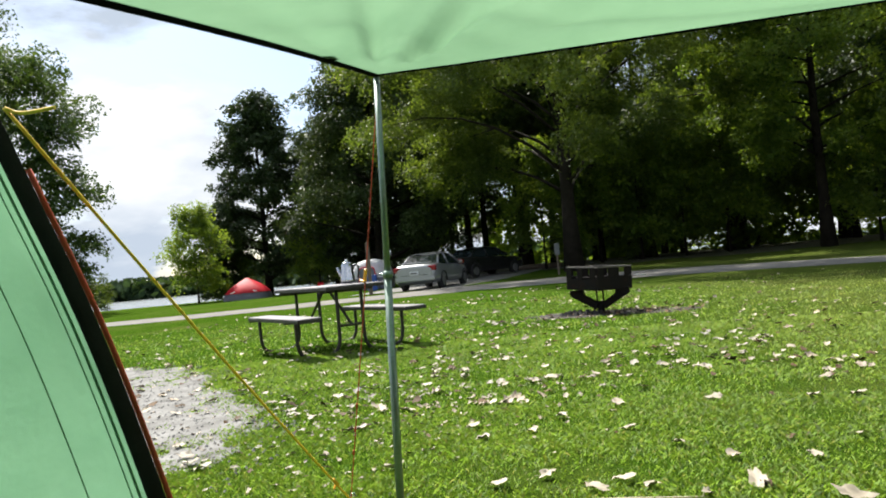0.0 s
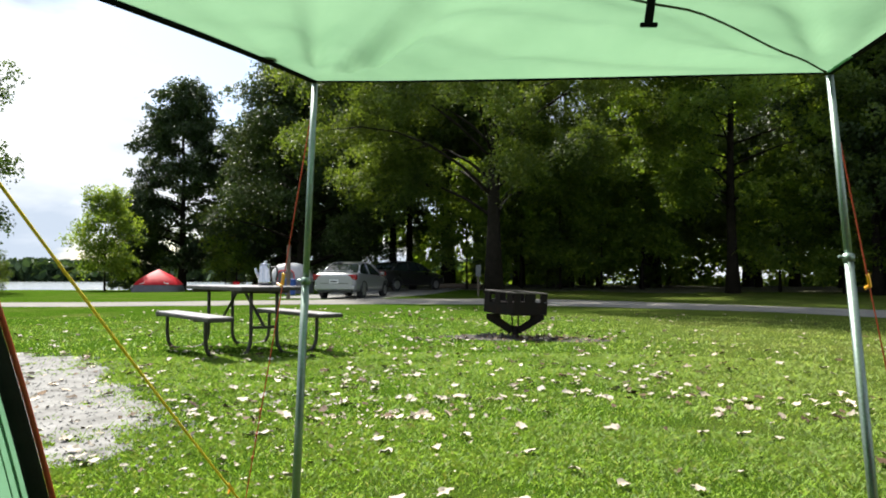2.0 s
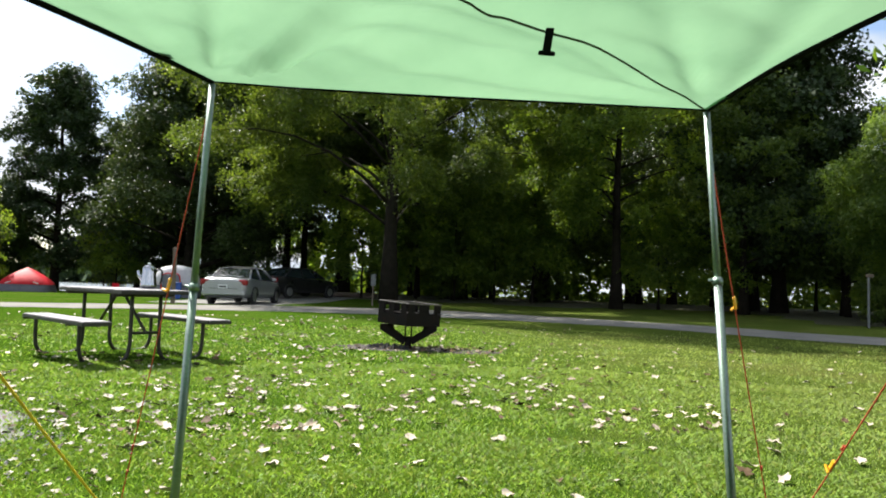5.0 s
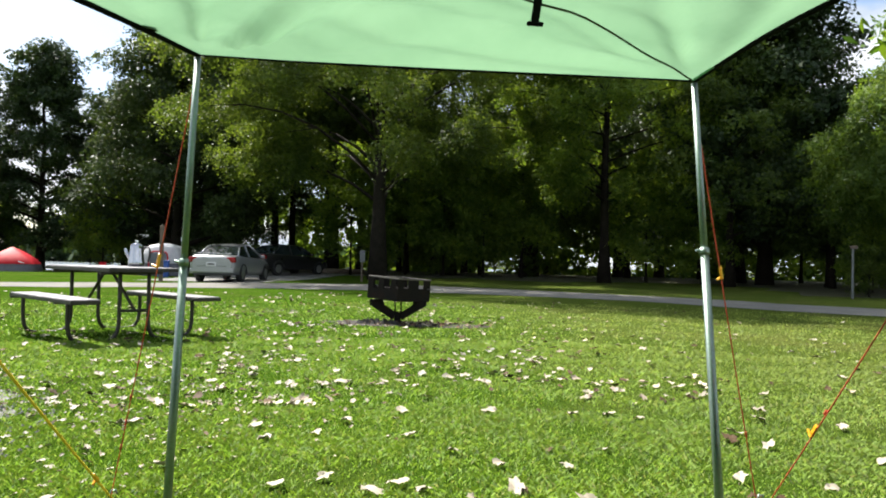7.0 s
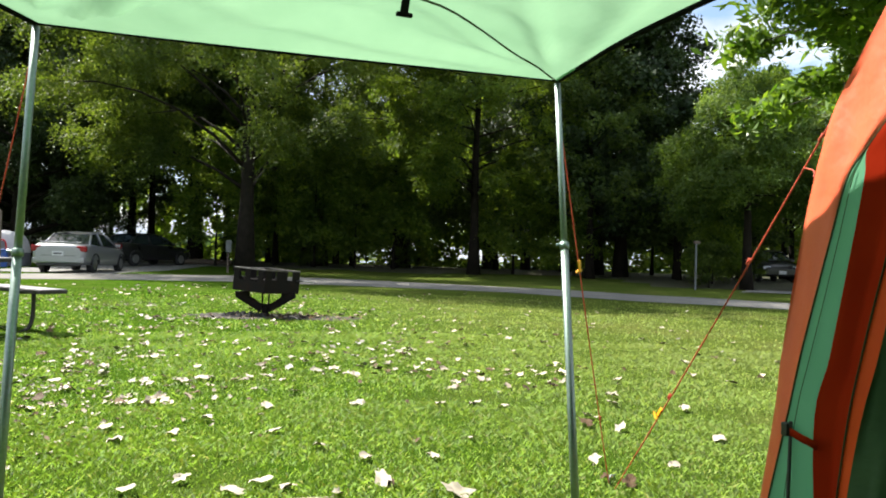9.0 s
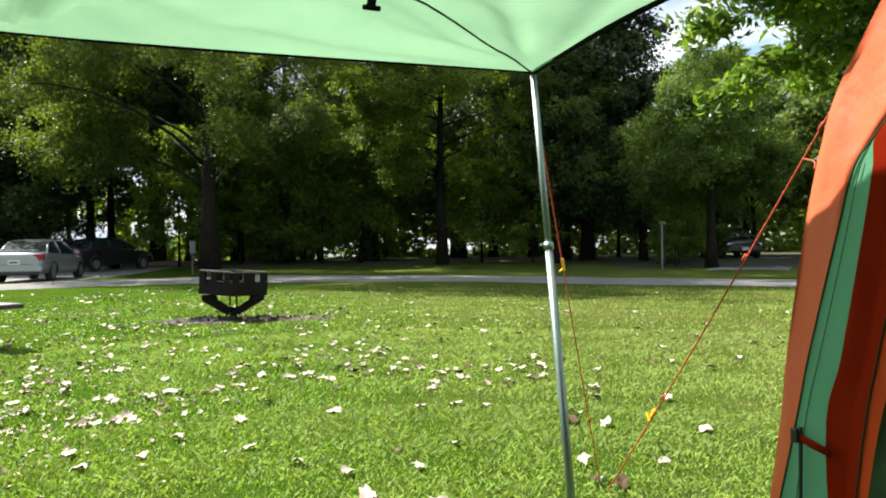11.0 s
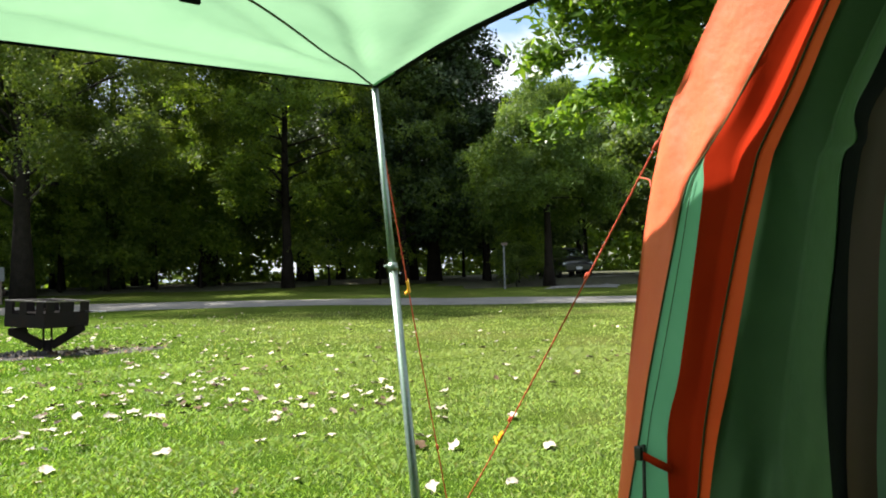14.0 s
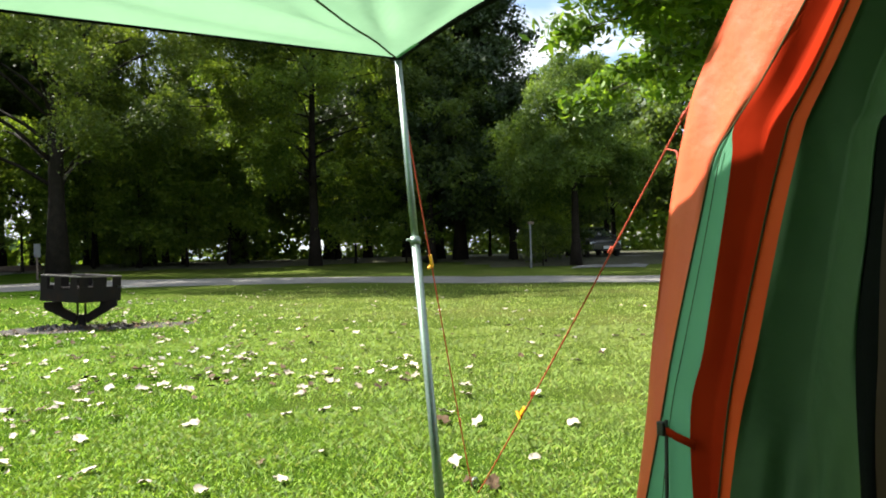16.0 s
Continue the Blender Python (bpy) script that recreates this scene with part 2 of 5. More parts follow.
BARK = surface("grey_brown_bark", ((0.3, (0.016, 0.014, 0.011)), (0.7, (0.034, 0.029, 0.023))), 3, 0.95, 0, 0.9, 14, 0.05, 0.1)
# rust colour darkened for the shade at the inner door
RUSTEDGEFABRIC = fabric("rust_nylon_with_shade", (0.028, 0.009, 0.004), (0.04, 0.013, 0.006), 0.02)
DARKBARK = surface("dark_bark", ((0.3, (0.011, 0.009, 0.007)), (0.7, (0.024, 0.020, 0.015))), 3, 0.95, 0, 0.9, 14, 0.05, 0.08)
LEAFMID = foliage("midwood_leaves", (0.100, 0.170, 0.036), (0.180, 0.250, 0.055), 0.58, 0.5, 0.2)
LEAFWILLOW = foliage("lakeside_leaves", (0.035, 0.072, 0.028), (0.08, 0.125, 0.045), 0.35, 0.5, 0.2)
LEAFBIG = foliage("maple_leaves", (0.072, 0.118, 0.030), (0.114, 0.158, 0.044), 0.50, 0.5, 0.2)
LEAFWOOD = foliage("woodland_leaves", (0.052, 0.090, 0.030), (0.104, 0.150, 0.050), 0.46, 0.5, 0.2)
LEAFLAKE = foliage("grey_green_leaves", (0.030, 0.054, 0.024), (0.062, 0.090, 0.040), 0.24, 0.5, 0.2)
LEAFPINE = foliage("dark_needles", (0.024, 0.046, 0.022), (0.045, 0.072, 0.032), 0.2, 0.5, 0.2)
LEAFCYP = foliage("feathery_cypress_leaves", (0.064, 0.118, 0.030), (0.126, 0.190, 0.052), 0.48, 0.5, 0.2)
LEAFNEAR = foliage("glossy_ash_leaves", (0.052, 0.120, 0.018), (0.160, 0.255, 0.046), 0.44, 0.36, 0.35)
DRYPALE = foliage("dry_pale_leaves", (0.27, 0.225, 0.20), (0.52, 0.468, 0.44), 0.0, 0.6, 0.25)
DRYBROWN = foliage("dry_brown_leaves", (0.045, 0.028, 0.018), (0.13, 0.085, 0.055), 0.0, 0.7, 0.15)
SILVER = surface("silver_car_paint", ((0.3, (0.30, 0.31, 0.32)), (0.7, (0.34, 0.35, 0.36))), 2, 0.32, 0.5, 0.0, 90, 0.001, 0.5, 0.5)
BLACKPAINT = surface("black_car_paint", ((0.3, (0.008, 0.008, 0.009)), (0.7, (0.014, 0.014, 0.015))), 2, 0.3, 0.0, 0.0, 90, 0.001, 0.35, 0.35)
CARGLASS = glass("tinted_car_glass", (0.015, 0.022, 0.025))
TYRE = surface("tyre_rubber", ((0.3, (0.012, 0.012, 0.012)), (0.7, (0.025, 0.025, 0.025))), 10, 0.85, 0, 0.3, 120, 0.003)
ALLOY = surface("alloy_rim", ((0.3, (0.35, 0.35, 0.36)), (0.7, (0.45, 0.45, 0.46))), 8, 0.35, 0.9, 0.05, 120, 0.001)
REDLAMP = glass("red_tail_lamp", (0.22, 0.007, 0.010), 0.15)
CLEARLAMP = glass("clear_lamp", (0.65, 0.67, 0.7), 0.1)
PLATE = surface("pale_number_plate", ((0.3, (0.55, 0.56, 0.58)), (0.7, (0.62, 0.63, 0.65))), 20, 0.4, 0, 0.05, 200, 0.001)
REDTENT = fabric("red_tent_fly", (0.50, 0.010, 0.022), (0.58, 0.018, 0.032), 0.15, spec=0.15)
GREYTENT = fabric("grey_tent_wall", (0.13, 0.13, 0.165), (0.17, 0.17, 0.205), 0.1)
WHITETENT = fabric("white_tent_fly", (0.62, 0.62, 0.66), (0.72, 0.72, 0.75), 0.3)
BLUE = surface("blue_plastic", ((0.3, (0.01, 0.05, 0.25)), (0.7, (0.02, 0.08, 0.34))), 10, 0.45, 0, 0.1, 100, 0.002)
POSTWOOD = surface("weathered_post_wood", ((0.3, (0.10, 0.075, 0.055)), (0.7, (0.17, 0.13, 0.10))), 6, 0.85, 0, 0.5, 60, 0.004)
GREYMETAL = surface("grey_metal_box", ((0.3, (0.13, 0.14, 0.14)), (0.7, (0.18, 0.19, 0.19))), 8, 0.5, 0.4, 0.1, 90, 0.002)
FARWOOD = foliage("far_shore_trees", (0.03, 0.06, 0.03), (0.06, 0.10, 0.045), 0.15)


def water_material():
    m, n, l, p, _ = nodes_of("lake_water")
    p.inputs["Base Color"].default_value = (0.10, 0.125, 0.135, 1)
    p.inputs["Roughness"].default_value = 0.2
    w = noise_node(n, l, 0.9, 5, 0.6)
    bump_node(n, l, w.outputs["Fac"], 0.15, 0.1, p)
    return m


WATER = water_material()


# ---- building helpers ----
def mesh_of(name, verts, faces, material, smooth=False):
    me = bpy.data.meshes.new(name)
    me.from_pydata([tuple(v) for v in verts], [], faces)
    me.materials.append(material)
    if smooth:
        me.polygons.foreach_set("use_smooth", [True] * len(me.polygons))
    me.update()
    return me


def part(name, bm, material, parent, label=""):
    """Links a bmesh as one mesh object under a thing or a part; normals made consistent."""
    bmesh.ops.recalc_face_normals(bm, faces=bm.faces)
    me = bpy.data.meshes.new(name)
    bm.to_mesh(me)
    bm.free()
    me.materials.append(material)
    ob = new(name, me)
    ob.parent = parent
    if label:
        tagged(ob, label)
    return ob


def part_mesh(name, me, parent, label=""):
    ob = new(name, me)
    ob.parent = parent
    if label:
        tagged(ob, label)
    return ob


def thing(name, m, label, category, group="", kind=""):
    ob = new(name)
    ob.matrix_basis = m
    return tagged(ob, label, category, group, kind)


def add_box(bm, size, m=None, bevel=0.0):
    """A box of the full size given, centred on m."""
    r = bmesh.ops.create_cube(bm, size=1.0)
    bmesh.ops.scale(bm, vec=size, verts=r["verts"])
    if bevel:
        edges = list({e for v in r["verts"] for e in v.link_edges})
        b = bmesh.ops.bevel(bm, geom=edges, offset=bevel, segments=2, affect="EDGES", profile=0.5)
        verts = list({v for f in b["faces"] for v in f.verts} | {v for v in r["verts"] if v.is_valid})
    else:
        verts = r["verts"]
    if m is not None:
        bmesh.ops.transform(bm, matrix=m, verts=[v for v in verts if v.is_valid])
    return bm


def box(size, m=None, bevel=0.0):
    return add_box(bmesh.new(), size, m, bevel)


def add_tube(bm, points, radii, sides=8, closed_ends=True):
    """A tube through points with a radius for each (or one radius)."""
    pts = [Vector(p) for p in points]
    if isinstance(radii, (int, float)):
        radii = [radii] * len(pts)
    rings, up = [], None
    for i, p in enumerate(pts):
        d = (pts[min(i + 1, len(pts) - 1)] - pts[max(i - 1, 0)]).normalized()
        if up is None:
            up = d.orthogonal().normalized()
        up = (up - d * up.dot(d))
        up = up.normalized() if up.length > 1e-6 else d.orthogonal().normalized()
        side = d.cross(up)
        rings.append([bm.verts.new(p + (up * math.cos(a) + side * math.sin(a)) * radii[i]) for a in (2 * math.pi * k / sides for k in range(sides))])
    for a, b in zip(rings, rings[1:]):
        for k in range(sides):
            f = bm.faces.new((a[k], a[(k + 1) % sides], b[(k + 1) % sides], b[k]))
            f.smooth = True
    if closed_ends:
        bm.faces.new(rings[0][::-1])
        bm.faces.new(rings[-1])
    return bm


def tube(points, radii, sides=8):
    return add_tube(bmesh.new(), points, radii, sides)


def bezier(ctrl, n):
    """n + 1 points of the Bezier curve through 3 or 4 control points."""
    out = []
    c = [Vector(p) for p in ctrl]
    for i in range(n + 1):
        q, t = list(c), i / n
        while len(q) > 1:
            q = [a.lerp(b, t) for a, b in zip(q, q[1:])]
        out.append(q[0])
    return out


def spline(pts, n):
    """Catmull-Rom curve through pts, n steps a span."""
    p = [Vector(q) for q in pts]
    p = [p[0] * 2 - p[1]] + p + [p[-1] * 2 - p[-2]]
    out = []
    for i in range(1, len(p) - 2):
        for k in range(n):
            t = k / n
            out.append(0.5 * (2 * p[i] + (p[i + 1] - p[i - 1]) * t + (2 * p[i - 1] - 5 * p[i] + 4 * p[i + 1] - p[i + 2]) * t * t + (3 * p[i] - p[i - 1] - 3 * p[i + 1] + p[i + 2]) * t ** 3))
    out.append(p[-2])
    return out


def loft(curves, steps=1, thick=0.0, wave=0.0, freq=9.0):
    """A cloth between successive curves with the same number of points; wave: depth of its soft folds."""
    bm = bmesh.new()
    rows = []
    for a, b in zip(curves, curves[1:]):
        for s in range(steps):
            rows.append([p.lerp(q, s / steps) for p, q in zip(a, b)])
    rows.append(list(curves[-1]))
    grid = []
    for r in rows:
        line = []
        rim = r is rows[0] or r is rows[-1]
        for p in r:
            d = 0.0 if rim else noise.noise(Vector((p.x * freq * 1.7, p.y * freq * 1.7, p.z * freq * 0.35))) * wave
            line.append(bm.verts.new(p + Vector((d, d * 0.6, d * 0.5))))
        grid.append(line)
    for a, b in zip(grid, grid[1:]):
        for i in range(len(a) - 1):
            f = bm.faces.new((a[i], a[i + 1], b[i + 1], b[i]))
            f.smooth = True
    if thick:
        bmesh.ops.recalc_face_normals(bm, faces=bm.faces)
        bmesh.ops.solidify(bm, geom=list(bm.faces), thickness=thick)
    return bm


def smooth_step(a, b, x):
    t = min(1.0, max(0.0, (x - a) / (b - a)))
    return t * t * (3 - 2 * t)


def ground_z(x, y):
    r = math.hypot(x - 0.2, y)
    z = 0.05 * smooth_step(12, 26, r) + 0.20 * smooth_step(29, 38, r) * smooth_step(-14, -4, x)
    # the bank down to the lake, far on the left
    shore = smooth_step(44, 56, y - 0.15 * (x + 20)) * smooth_step(-6, -16, x)
    z -= 2.2 * shore
    z -= 2.2 * smooth_step(75, 95, y)
    z += 0.018 * noise.noise(Vector((x * 0.35, y * 0.35, 3.0))) * smooth_step(1.5, 6, r)
    return z


# ---- ground, road, lake ----
def build_ground():
    def steps(near, far):
        s = [i * 0.5 for i in range(int(near / 0.5) + 1)]
        v = s[-1]
        while v < far:
            v *= 1.16
            s.append(v)
        return s
    a = steps(26, 2500)
    xs = sorted({-v for v in a} | set(a))
    ys = sorted({-v for v in steps(6, 2500)} | set(steps(48, 2500)))
    verts = [(x, y, ground_z(x, y)) for y in ys for x in xs]
    nx = len(xs)
    faces = [(j * nx + i, j * nx + i + 1, (j + 1) * nx + i + 1, (j + 1) * nx + i) for j in range(len(ys) - 1) for i in range(nx - 1)]
    ob = new("ground", mesh_of("ground", verts, faces, LAWN, True))
    tagged(ob, "mown green lawn of a campsite with dry patches", "lawn", kind="structure")


def ribbon(name, centre, width, lift, material, label, category, edge=0.12, wider=None):
    """A strip along centre; wider: (x, reach, extra) of a stretch where it broadens."""
    line = spline(centre, 14)
    verts, faces = [], []
    across = 6
    for i, p in enumerate(line):
        d = (line[min(i + 1, len(line) - 1)] - line[max(i - 1, 0)]).normalized()
        s = Vector((d.y, -d.x, 0))
        for k in range(across + 1):
            u = k / across * 2 - 1
            more = wider[2] / 2 * math.exp(-((p.x - wider[0]) / wider[1]) ** 2) if wider else 0.0
            w = width / 2 + more + (edge * noise.noise(Vector((p.x * 0.8, p.y * 0.8, u * 3))) if k in (0, across) else 0)
            q = p + s * w * u
            verts.append((q.x, q.y, ground_z(q.x, q.y) + lift * (1 - 0.8 * (abs(u) == 1))))
    n = across + 1
    for i in range(len(line) - 1):
        for k in range(across):
            faces.append((i * n + k, i * n + k + 1, (i + 1) * n + k + 1, (i + 1) * n + k))
    return tagged(new(name, mesh_of(name, verts, faces, material, True)), label, category, kind="structure")


def blob_patch(name, cx, cy, rx, ry, lift, material, label, category, seed, turn=0.0, ragged=0.28):
    """A patch of bare ground with a ragged rim."""
    verts, faces = [(cx, cy, ground_z(cx, cy) + lift)], []
    n, rings = 110, 6
    for r in range(1, rings + 1):
        for k in range(n):
            a = 2 * math.pi * k / n
            w = 1 + ragged * noise.noise(Vector((math.cos(a) * 1.6, math.sin(a) * 1.6, seed))) + 0.16 * noise.noise(Vector((math.cos(a) * 7, math.sin(a) * 7, seed)))
            u, v = math.cos(a) * rx * w * r / rings, math.sin(a) * ry * w * r / rings
            x, y = cx + u * math.cos(turn) - v * math.sin(turn), cy + u * math.sin(turn) + v * math.cos(turn)
            verts.append((x, y, ground_z(x, y) + (lift if r < rings else 0.001)))
    for k in range(n):
        faces.append((0, 1 + k, 1 + (k + 1) % n))
    for r in range(rings - 1):
        for k in range(n):
            a, b = 1 + r * n + k, 1 + r * n + (k + 1) % n
            faces.append((a, b, b + n, a + n))
    return tagged(new(name, mesh_of(name, verts, faces, material, True)), label, category, kind="structure")


build_ground()
ribbon("road", ((-60, 14, 0), (-32, 17.8, 0), (-12, 20.4, 0), (-4.7, 22.7, 0), (-0.9, 24.0, 0), (2.5, 23.6, 0), (6.3, 21.2, 0), (9.4, 18.3, 0), (11.1, 15.3, 0), (13.2, 12.5, 0), (18, 6.2, 0), (25, -6, 0)), 2.9, 0.03, ROAD, "worn grey asphalt campground road", "road", 0.16, (1.5, 5.5, 2.8))
ribbon("parking_pad", ((-4.6, 26.4, 0), (-4.0, 29, 0), (-2.4, 33, 0), (-0.4, 38.5, 0)), 4.6, 0.02, GRAVEL, "pale gravel parking pad beside the road", "parking pad")
ribbon("far_parking_pad", ((18.5, 17.5, 0), (24, 22, 0), (30, 26, 0)), 2.6, 0.02, GRAVEL, "pale gravel pad under the trees", "parking pad")
blob_patch("gravel_patch", -3.15, 5.0, 2.95, 1.12, 0.012, GRAVEL, "worn patch of pale gravel and dust in the lawn", "gravel patch", 4.0, 2.12)
blob_patch("bare_patch", 0.02, 2.22, 0.30, 0.13, 0.010, SOIL, "small patch of bare brown soil beside the stick", "bare soil", 12.0, 0.2, 0.4)
blob_patch("ash_patch", 1.22, 10.05, 1.12, 0.48, 0.010, ASH, "dark ash and bare soil round the grill", "ash patch", 9.0, -0.3, 0.4)
blob_patch("woodland_floor", 12, 45.5, 34, 12.5, 0.02, SOIL, "shaded bare soil and litter under the wood", "woodland floor", 2.0, -0.25, 0.15)
blob_patch("woodland_floor_east", 31, 30, 12, 14, 0.025, SOIL, "shaded bare soil and litter under the wood", "woodland floor", 6.0, -0.6, 0.15)

lake_verts = [(-900, 46, -1.15), (900, 46, -1.15), (900, 420, -1.15), (-900, 420, -1.15)]
tagged(new("lake", mesh_of("lake", lake_verts, [(0, 1, 2, 3)], WATER)), "calm grey-blue lake water beyond the lawn", "lake", kind="structure")


# ---- trees ----
rng = np.random.default_rng(7)


def unit(v):
    return v / np.linalg.norm(v, axis=1)[:, None]


def leaf_mesh(name, centres, normals_bias, size, material, aspect=0.6, fold=0.0, corners=4, facing=None):
    """Pointed leaves at the centres; size: half length of each; facing: their normals, else they turn at random."""
    n = len(centres)
    a = rng.normal(size=(n, 3))
    a[:, 2] -= normals_bias
    if facing is not None:
        a -= facing * (a * facing).sum(1)[:, None]
    a = unit(a)
    b = np.cross(a, facing) if facing is not None else rng.normal(size=(n, 3))
    b = unit(b - a * (a * b).sum(1)[:, None])
    c = np.cross(a, b)
    s = (size * rng.uniform(0.6, 1.35, n))[:, None]
    v = np.empty((n, 4, 3))
    v[:, 0] = centres - a * s
    v[:, 1] = centres + b * s * aspect - a * s * 0.15 + c * s * fold
    v[:, 2] = centres + a * s
    v[:, 3] = centres - b * s * aspect - a * s * 0.15 + c * s * fold
    me = bpy.data.meshes.new(name)
    if corners == 3:
        v[:, 0] = v[:, 1]
        v[:, 1] = v[:, 3]
        v = np.ascontiguousarray(v[:, :3])
    q = corners
    me.vertices.add(n * q)
    me.vertices.foreach_set("co", v.reshape(-1))
    me.loops.add(n * q)
    me.loops.foreach_set("vertex_index", np.arange(n * q, dtype=np.int32))
    me.polygons.add(n)
    me.polygons.foreach_set("loop_start", np.arange(0, n * q, q, dtype=np.int32))
    me.polygons.foreach_set("loop_total", np.full(n, q, dtype=np.int32))
    me.materials.append(material)
    me.update(calc_edges=True)
    me.validate()
    return me


def make_tree(name, m, label, height, trunk_r, first_limb, spread, limbs, leaves, leaf_size, leaf_mat, bark, shape="round", droop=0.0, group="", clump=0.9, lean=0.0, bias=0.2, tilt=0.35, per=8):
    """Trunk, tapered limbs that fork, and leaves in clumps round the twigs."""
    t = thing(name, m, label, "tree", group)
    top = Vector((lean, 0, height * 0.93))
    trunk_pts = [Vector((0, 0, -0.15))]
    for i in range(1, 9):
        f = i / 8
        trunk_pts.append(Vector((lean * f + rng.normal() * 0.08 * f * trunk_r * 4, rng.normal() * 0.08 * f * trunk_r * 4, height * 0.93 * f)))
    radii = [trunk_r * 1.45] + [trunk_r * max(0.08, (1 - i / 8.6)) for i in range(1, 9)]
    bm = tube(trunk_pts, radii, 10)
    centres, sizes = [], []
    for k in range(limbs):
        f = first_limb + (1 - first_limb) * (k + 0.5) / limbs
        i = min(7, int(f * 8))
        base = trunk_pts[i].lerp(trunk_pts[i + 1], f * 8 - i)
        ang = k * 2.4 + rng.uniform(-0.5, 0.5)
        g = (f - first_limb) / (1 - first_limb)
        if shape == "cone":
            reach = spread * (1.0 - 0.88 * g) * rng.uniform(0.8, 1.1)
            rise = reach * (0.12 - droop)
        elif shape == "column":
            reach = spread * (0.75 + 0.4 * math.sin(math.pi * min(1, g + 0.15))) * rng.uniform(0.7, 1.1) * (1 - 0.5 * g ** 3)
            rise = reach * (0.35 - droop)
        else:
            reach = spread * (0.55 + 0.6 * math.sin(math.pi * (0.22 + 0.72 * g))) * rng.uniform(0.75, 1.12)
            rise = reach * (0.50 + 0.6 * g - droop - 0.25 * max(0.0, 1 - g / 0.35))
        d = Vector((math.cos(ang), math.sin(ang), 0))
        end = base + d * reach + Vector((0, 0, rise))
        mid = base.lerp(end, 0.5) + Vector((rng.normal() * 0.2, rng.normal() * 0.2, reach * (0.30 if shape == "round" else 0.08)))
        r0 = max(0.02, radii[i] * (0.30 if shape == "round" else 0.36))
        add_tube(bm, bezier((base, mid, end), 5), [r0, r0 * 0.8, r0 * 0.62, r0 * 0.45, r0 * 0.3, 0.012], 5)
        for j in range(3):
            q = bezier((base, mid, end), 5)[2 + j]
            side = Vector((-d.y, d.x, 0)) * rng.choice((-1, 1))
            tw = q + (side * rng.uniform(0.5, 1.0) + d * 0.5) * reach * 0.38 + Vector((0, 0, rng.uniform(-0.2, 0.5) - droop * reach * 0.3))
            add_tube(bm, (q, q.lerp(tw, 0.5) + Vector((0, 0, 0.08)), tw), [r0 * 0.35, r0 * 0.22, 0.008], 4)
            centres.append(tw)
            sizes.append(clump * rng.uniform(0.7, 1.2))
            centres.append(q.lerp(tw, 0.55))
            sizes.append(clump * rng.uniform(0.5, 0.9))
        centres.append(end)
        sizes.append(clump * rng.uniform(0.8, 1.3))
    for _ in range(3):
        centres.append(top + Vector((rng.normal() * 0.5, rng.normal() * 0.5, rng.uniform(-0.6, 0.4))))
        sizes.append(clump * (0.55 if shape == "cone" else 0.9))
    part("trunk", bm, bark, t)
    c = np.array([tuple(p) for p in centres])
    s = np.array(sizes)
    # every clump is a handful of flat sprays that droop outwards, so that light falls between their layers
    k = len(c) * per
    where = unit(rng.normal(size=(k, 3))) * (rng.uniform(0.1, 1.0, k) ** 0.5)[:, None]
    wide = np.repeat(s, per)
    spray_c = np.repeat(c, per, axis=0) + where * wide[:, None] * np.array((0.95, 0.95, 0.62))
    spray_r = wide * rng.uniform(0.28, 0.56, k)
    out = unit(np.concatenate((spray_c[:, :2] + rng.normal(size=(k, 2)) * 0.01, np.zeros((k, 1))), 1))
    spray_n = unit(np.array((0.0, 0.0, 1.0)) + out * tilt + rng.normal(size=(k, 3)) * 0.5)
    side = unit(np.cross(spray_n, rng.normal(size=(k, 3))))
    ahead = np.cross(spray_n, side)
    weight = spray_r ** 2 * np.where(spray_c[:, 2] > 13.0, 0.6, 1.0)
    pick = rng.choice(k, leaves, p=weight / weight.sum())
    ang, far = rng.uniform(0, 2 * math.pi, leaves), np.sqrt(rng.uniform(0, 1, leaves)) * spray_r[pick]
    far *= 1 + 0.25 * np.sin(3 * ang + pick)
    at = spray_c[pick] + side[pick] * (far * np.cos(ang))[:, None] + ahead[pick] * (far * np.sin(ang))[:, None]
    at[:, 2] -= 0.45 * far ** 2 / spray_r[pick]
    at += spray_n[pick] * (rng.normal(size=leaves) * 0.24 * spray_r[pick])[:, None]
    part_mesh("crown", leaf_mesh("crown", at, bias, leaf_size, leaf_mat, 0.62, 0.0, 3, unit(spray_n[pick] + rng.normal(size=(leaves, 3)) * 0.7)), t)
    return t


def at_ground(x, y, turn=0.0, scale=1.0):
    return Matrix.Translation((x, y, ground_z(x, y))) @ Matrix.Rotation(radians(turn), 4, "Z") @ Matrix.Scale(scale, 4)


make_tree("maple_tree", at_ground(2.6, 32.3, 40), "large spreading maple with yellow-green leaves beside the road", 26.0, 0.36, 0.127, 7.6, 64, 420000, 0.082, LEAFBIG, BARK, clump=1.45, droop=0.05, per=11)
make_tree("maple_tree", at_ground(13.4, 31.5, 200), "tall shaded maple standing at the edge of the wood", 16.5, 0.26, 0.24, 4.6, 36, 75000, 0.10, LEAFMID, DARKBARK, "column", 0.1, "", 1.0, tilt=0.7)

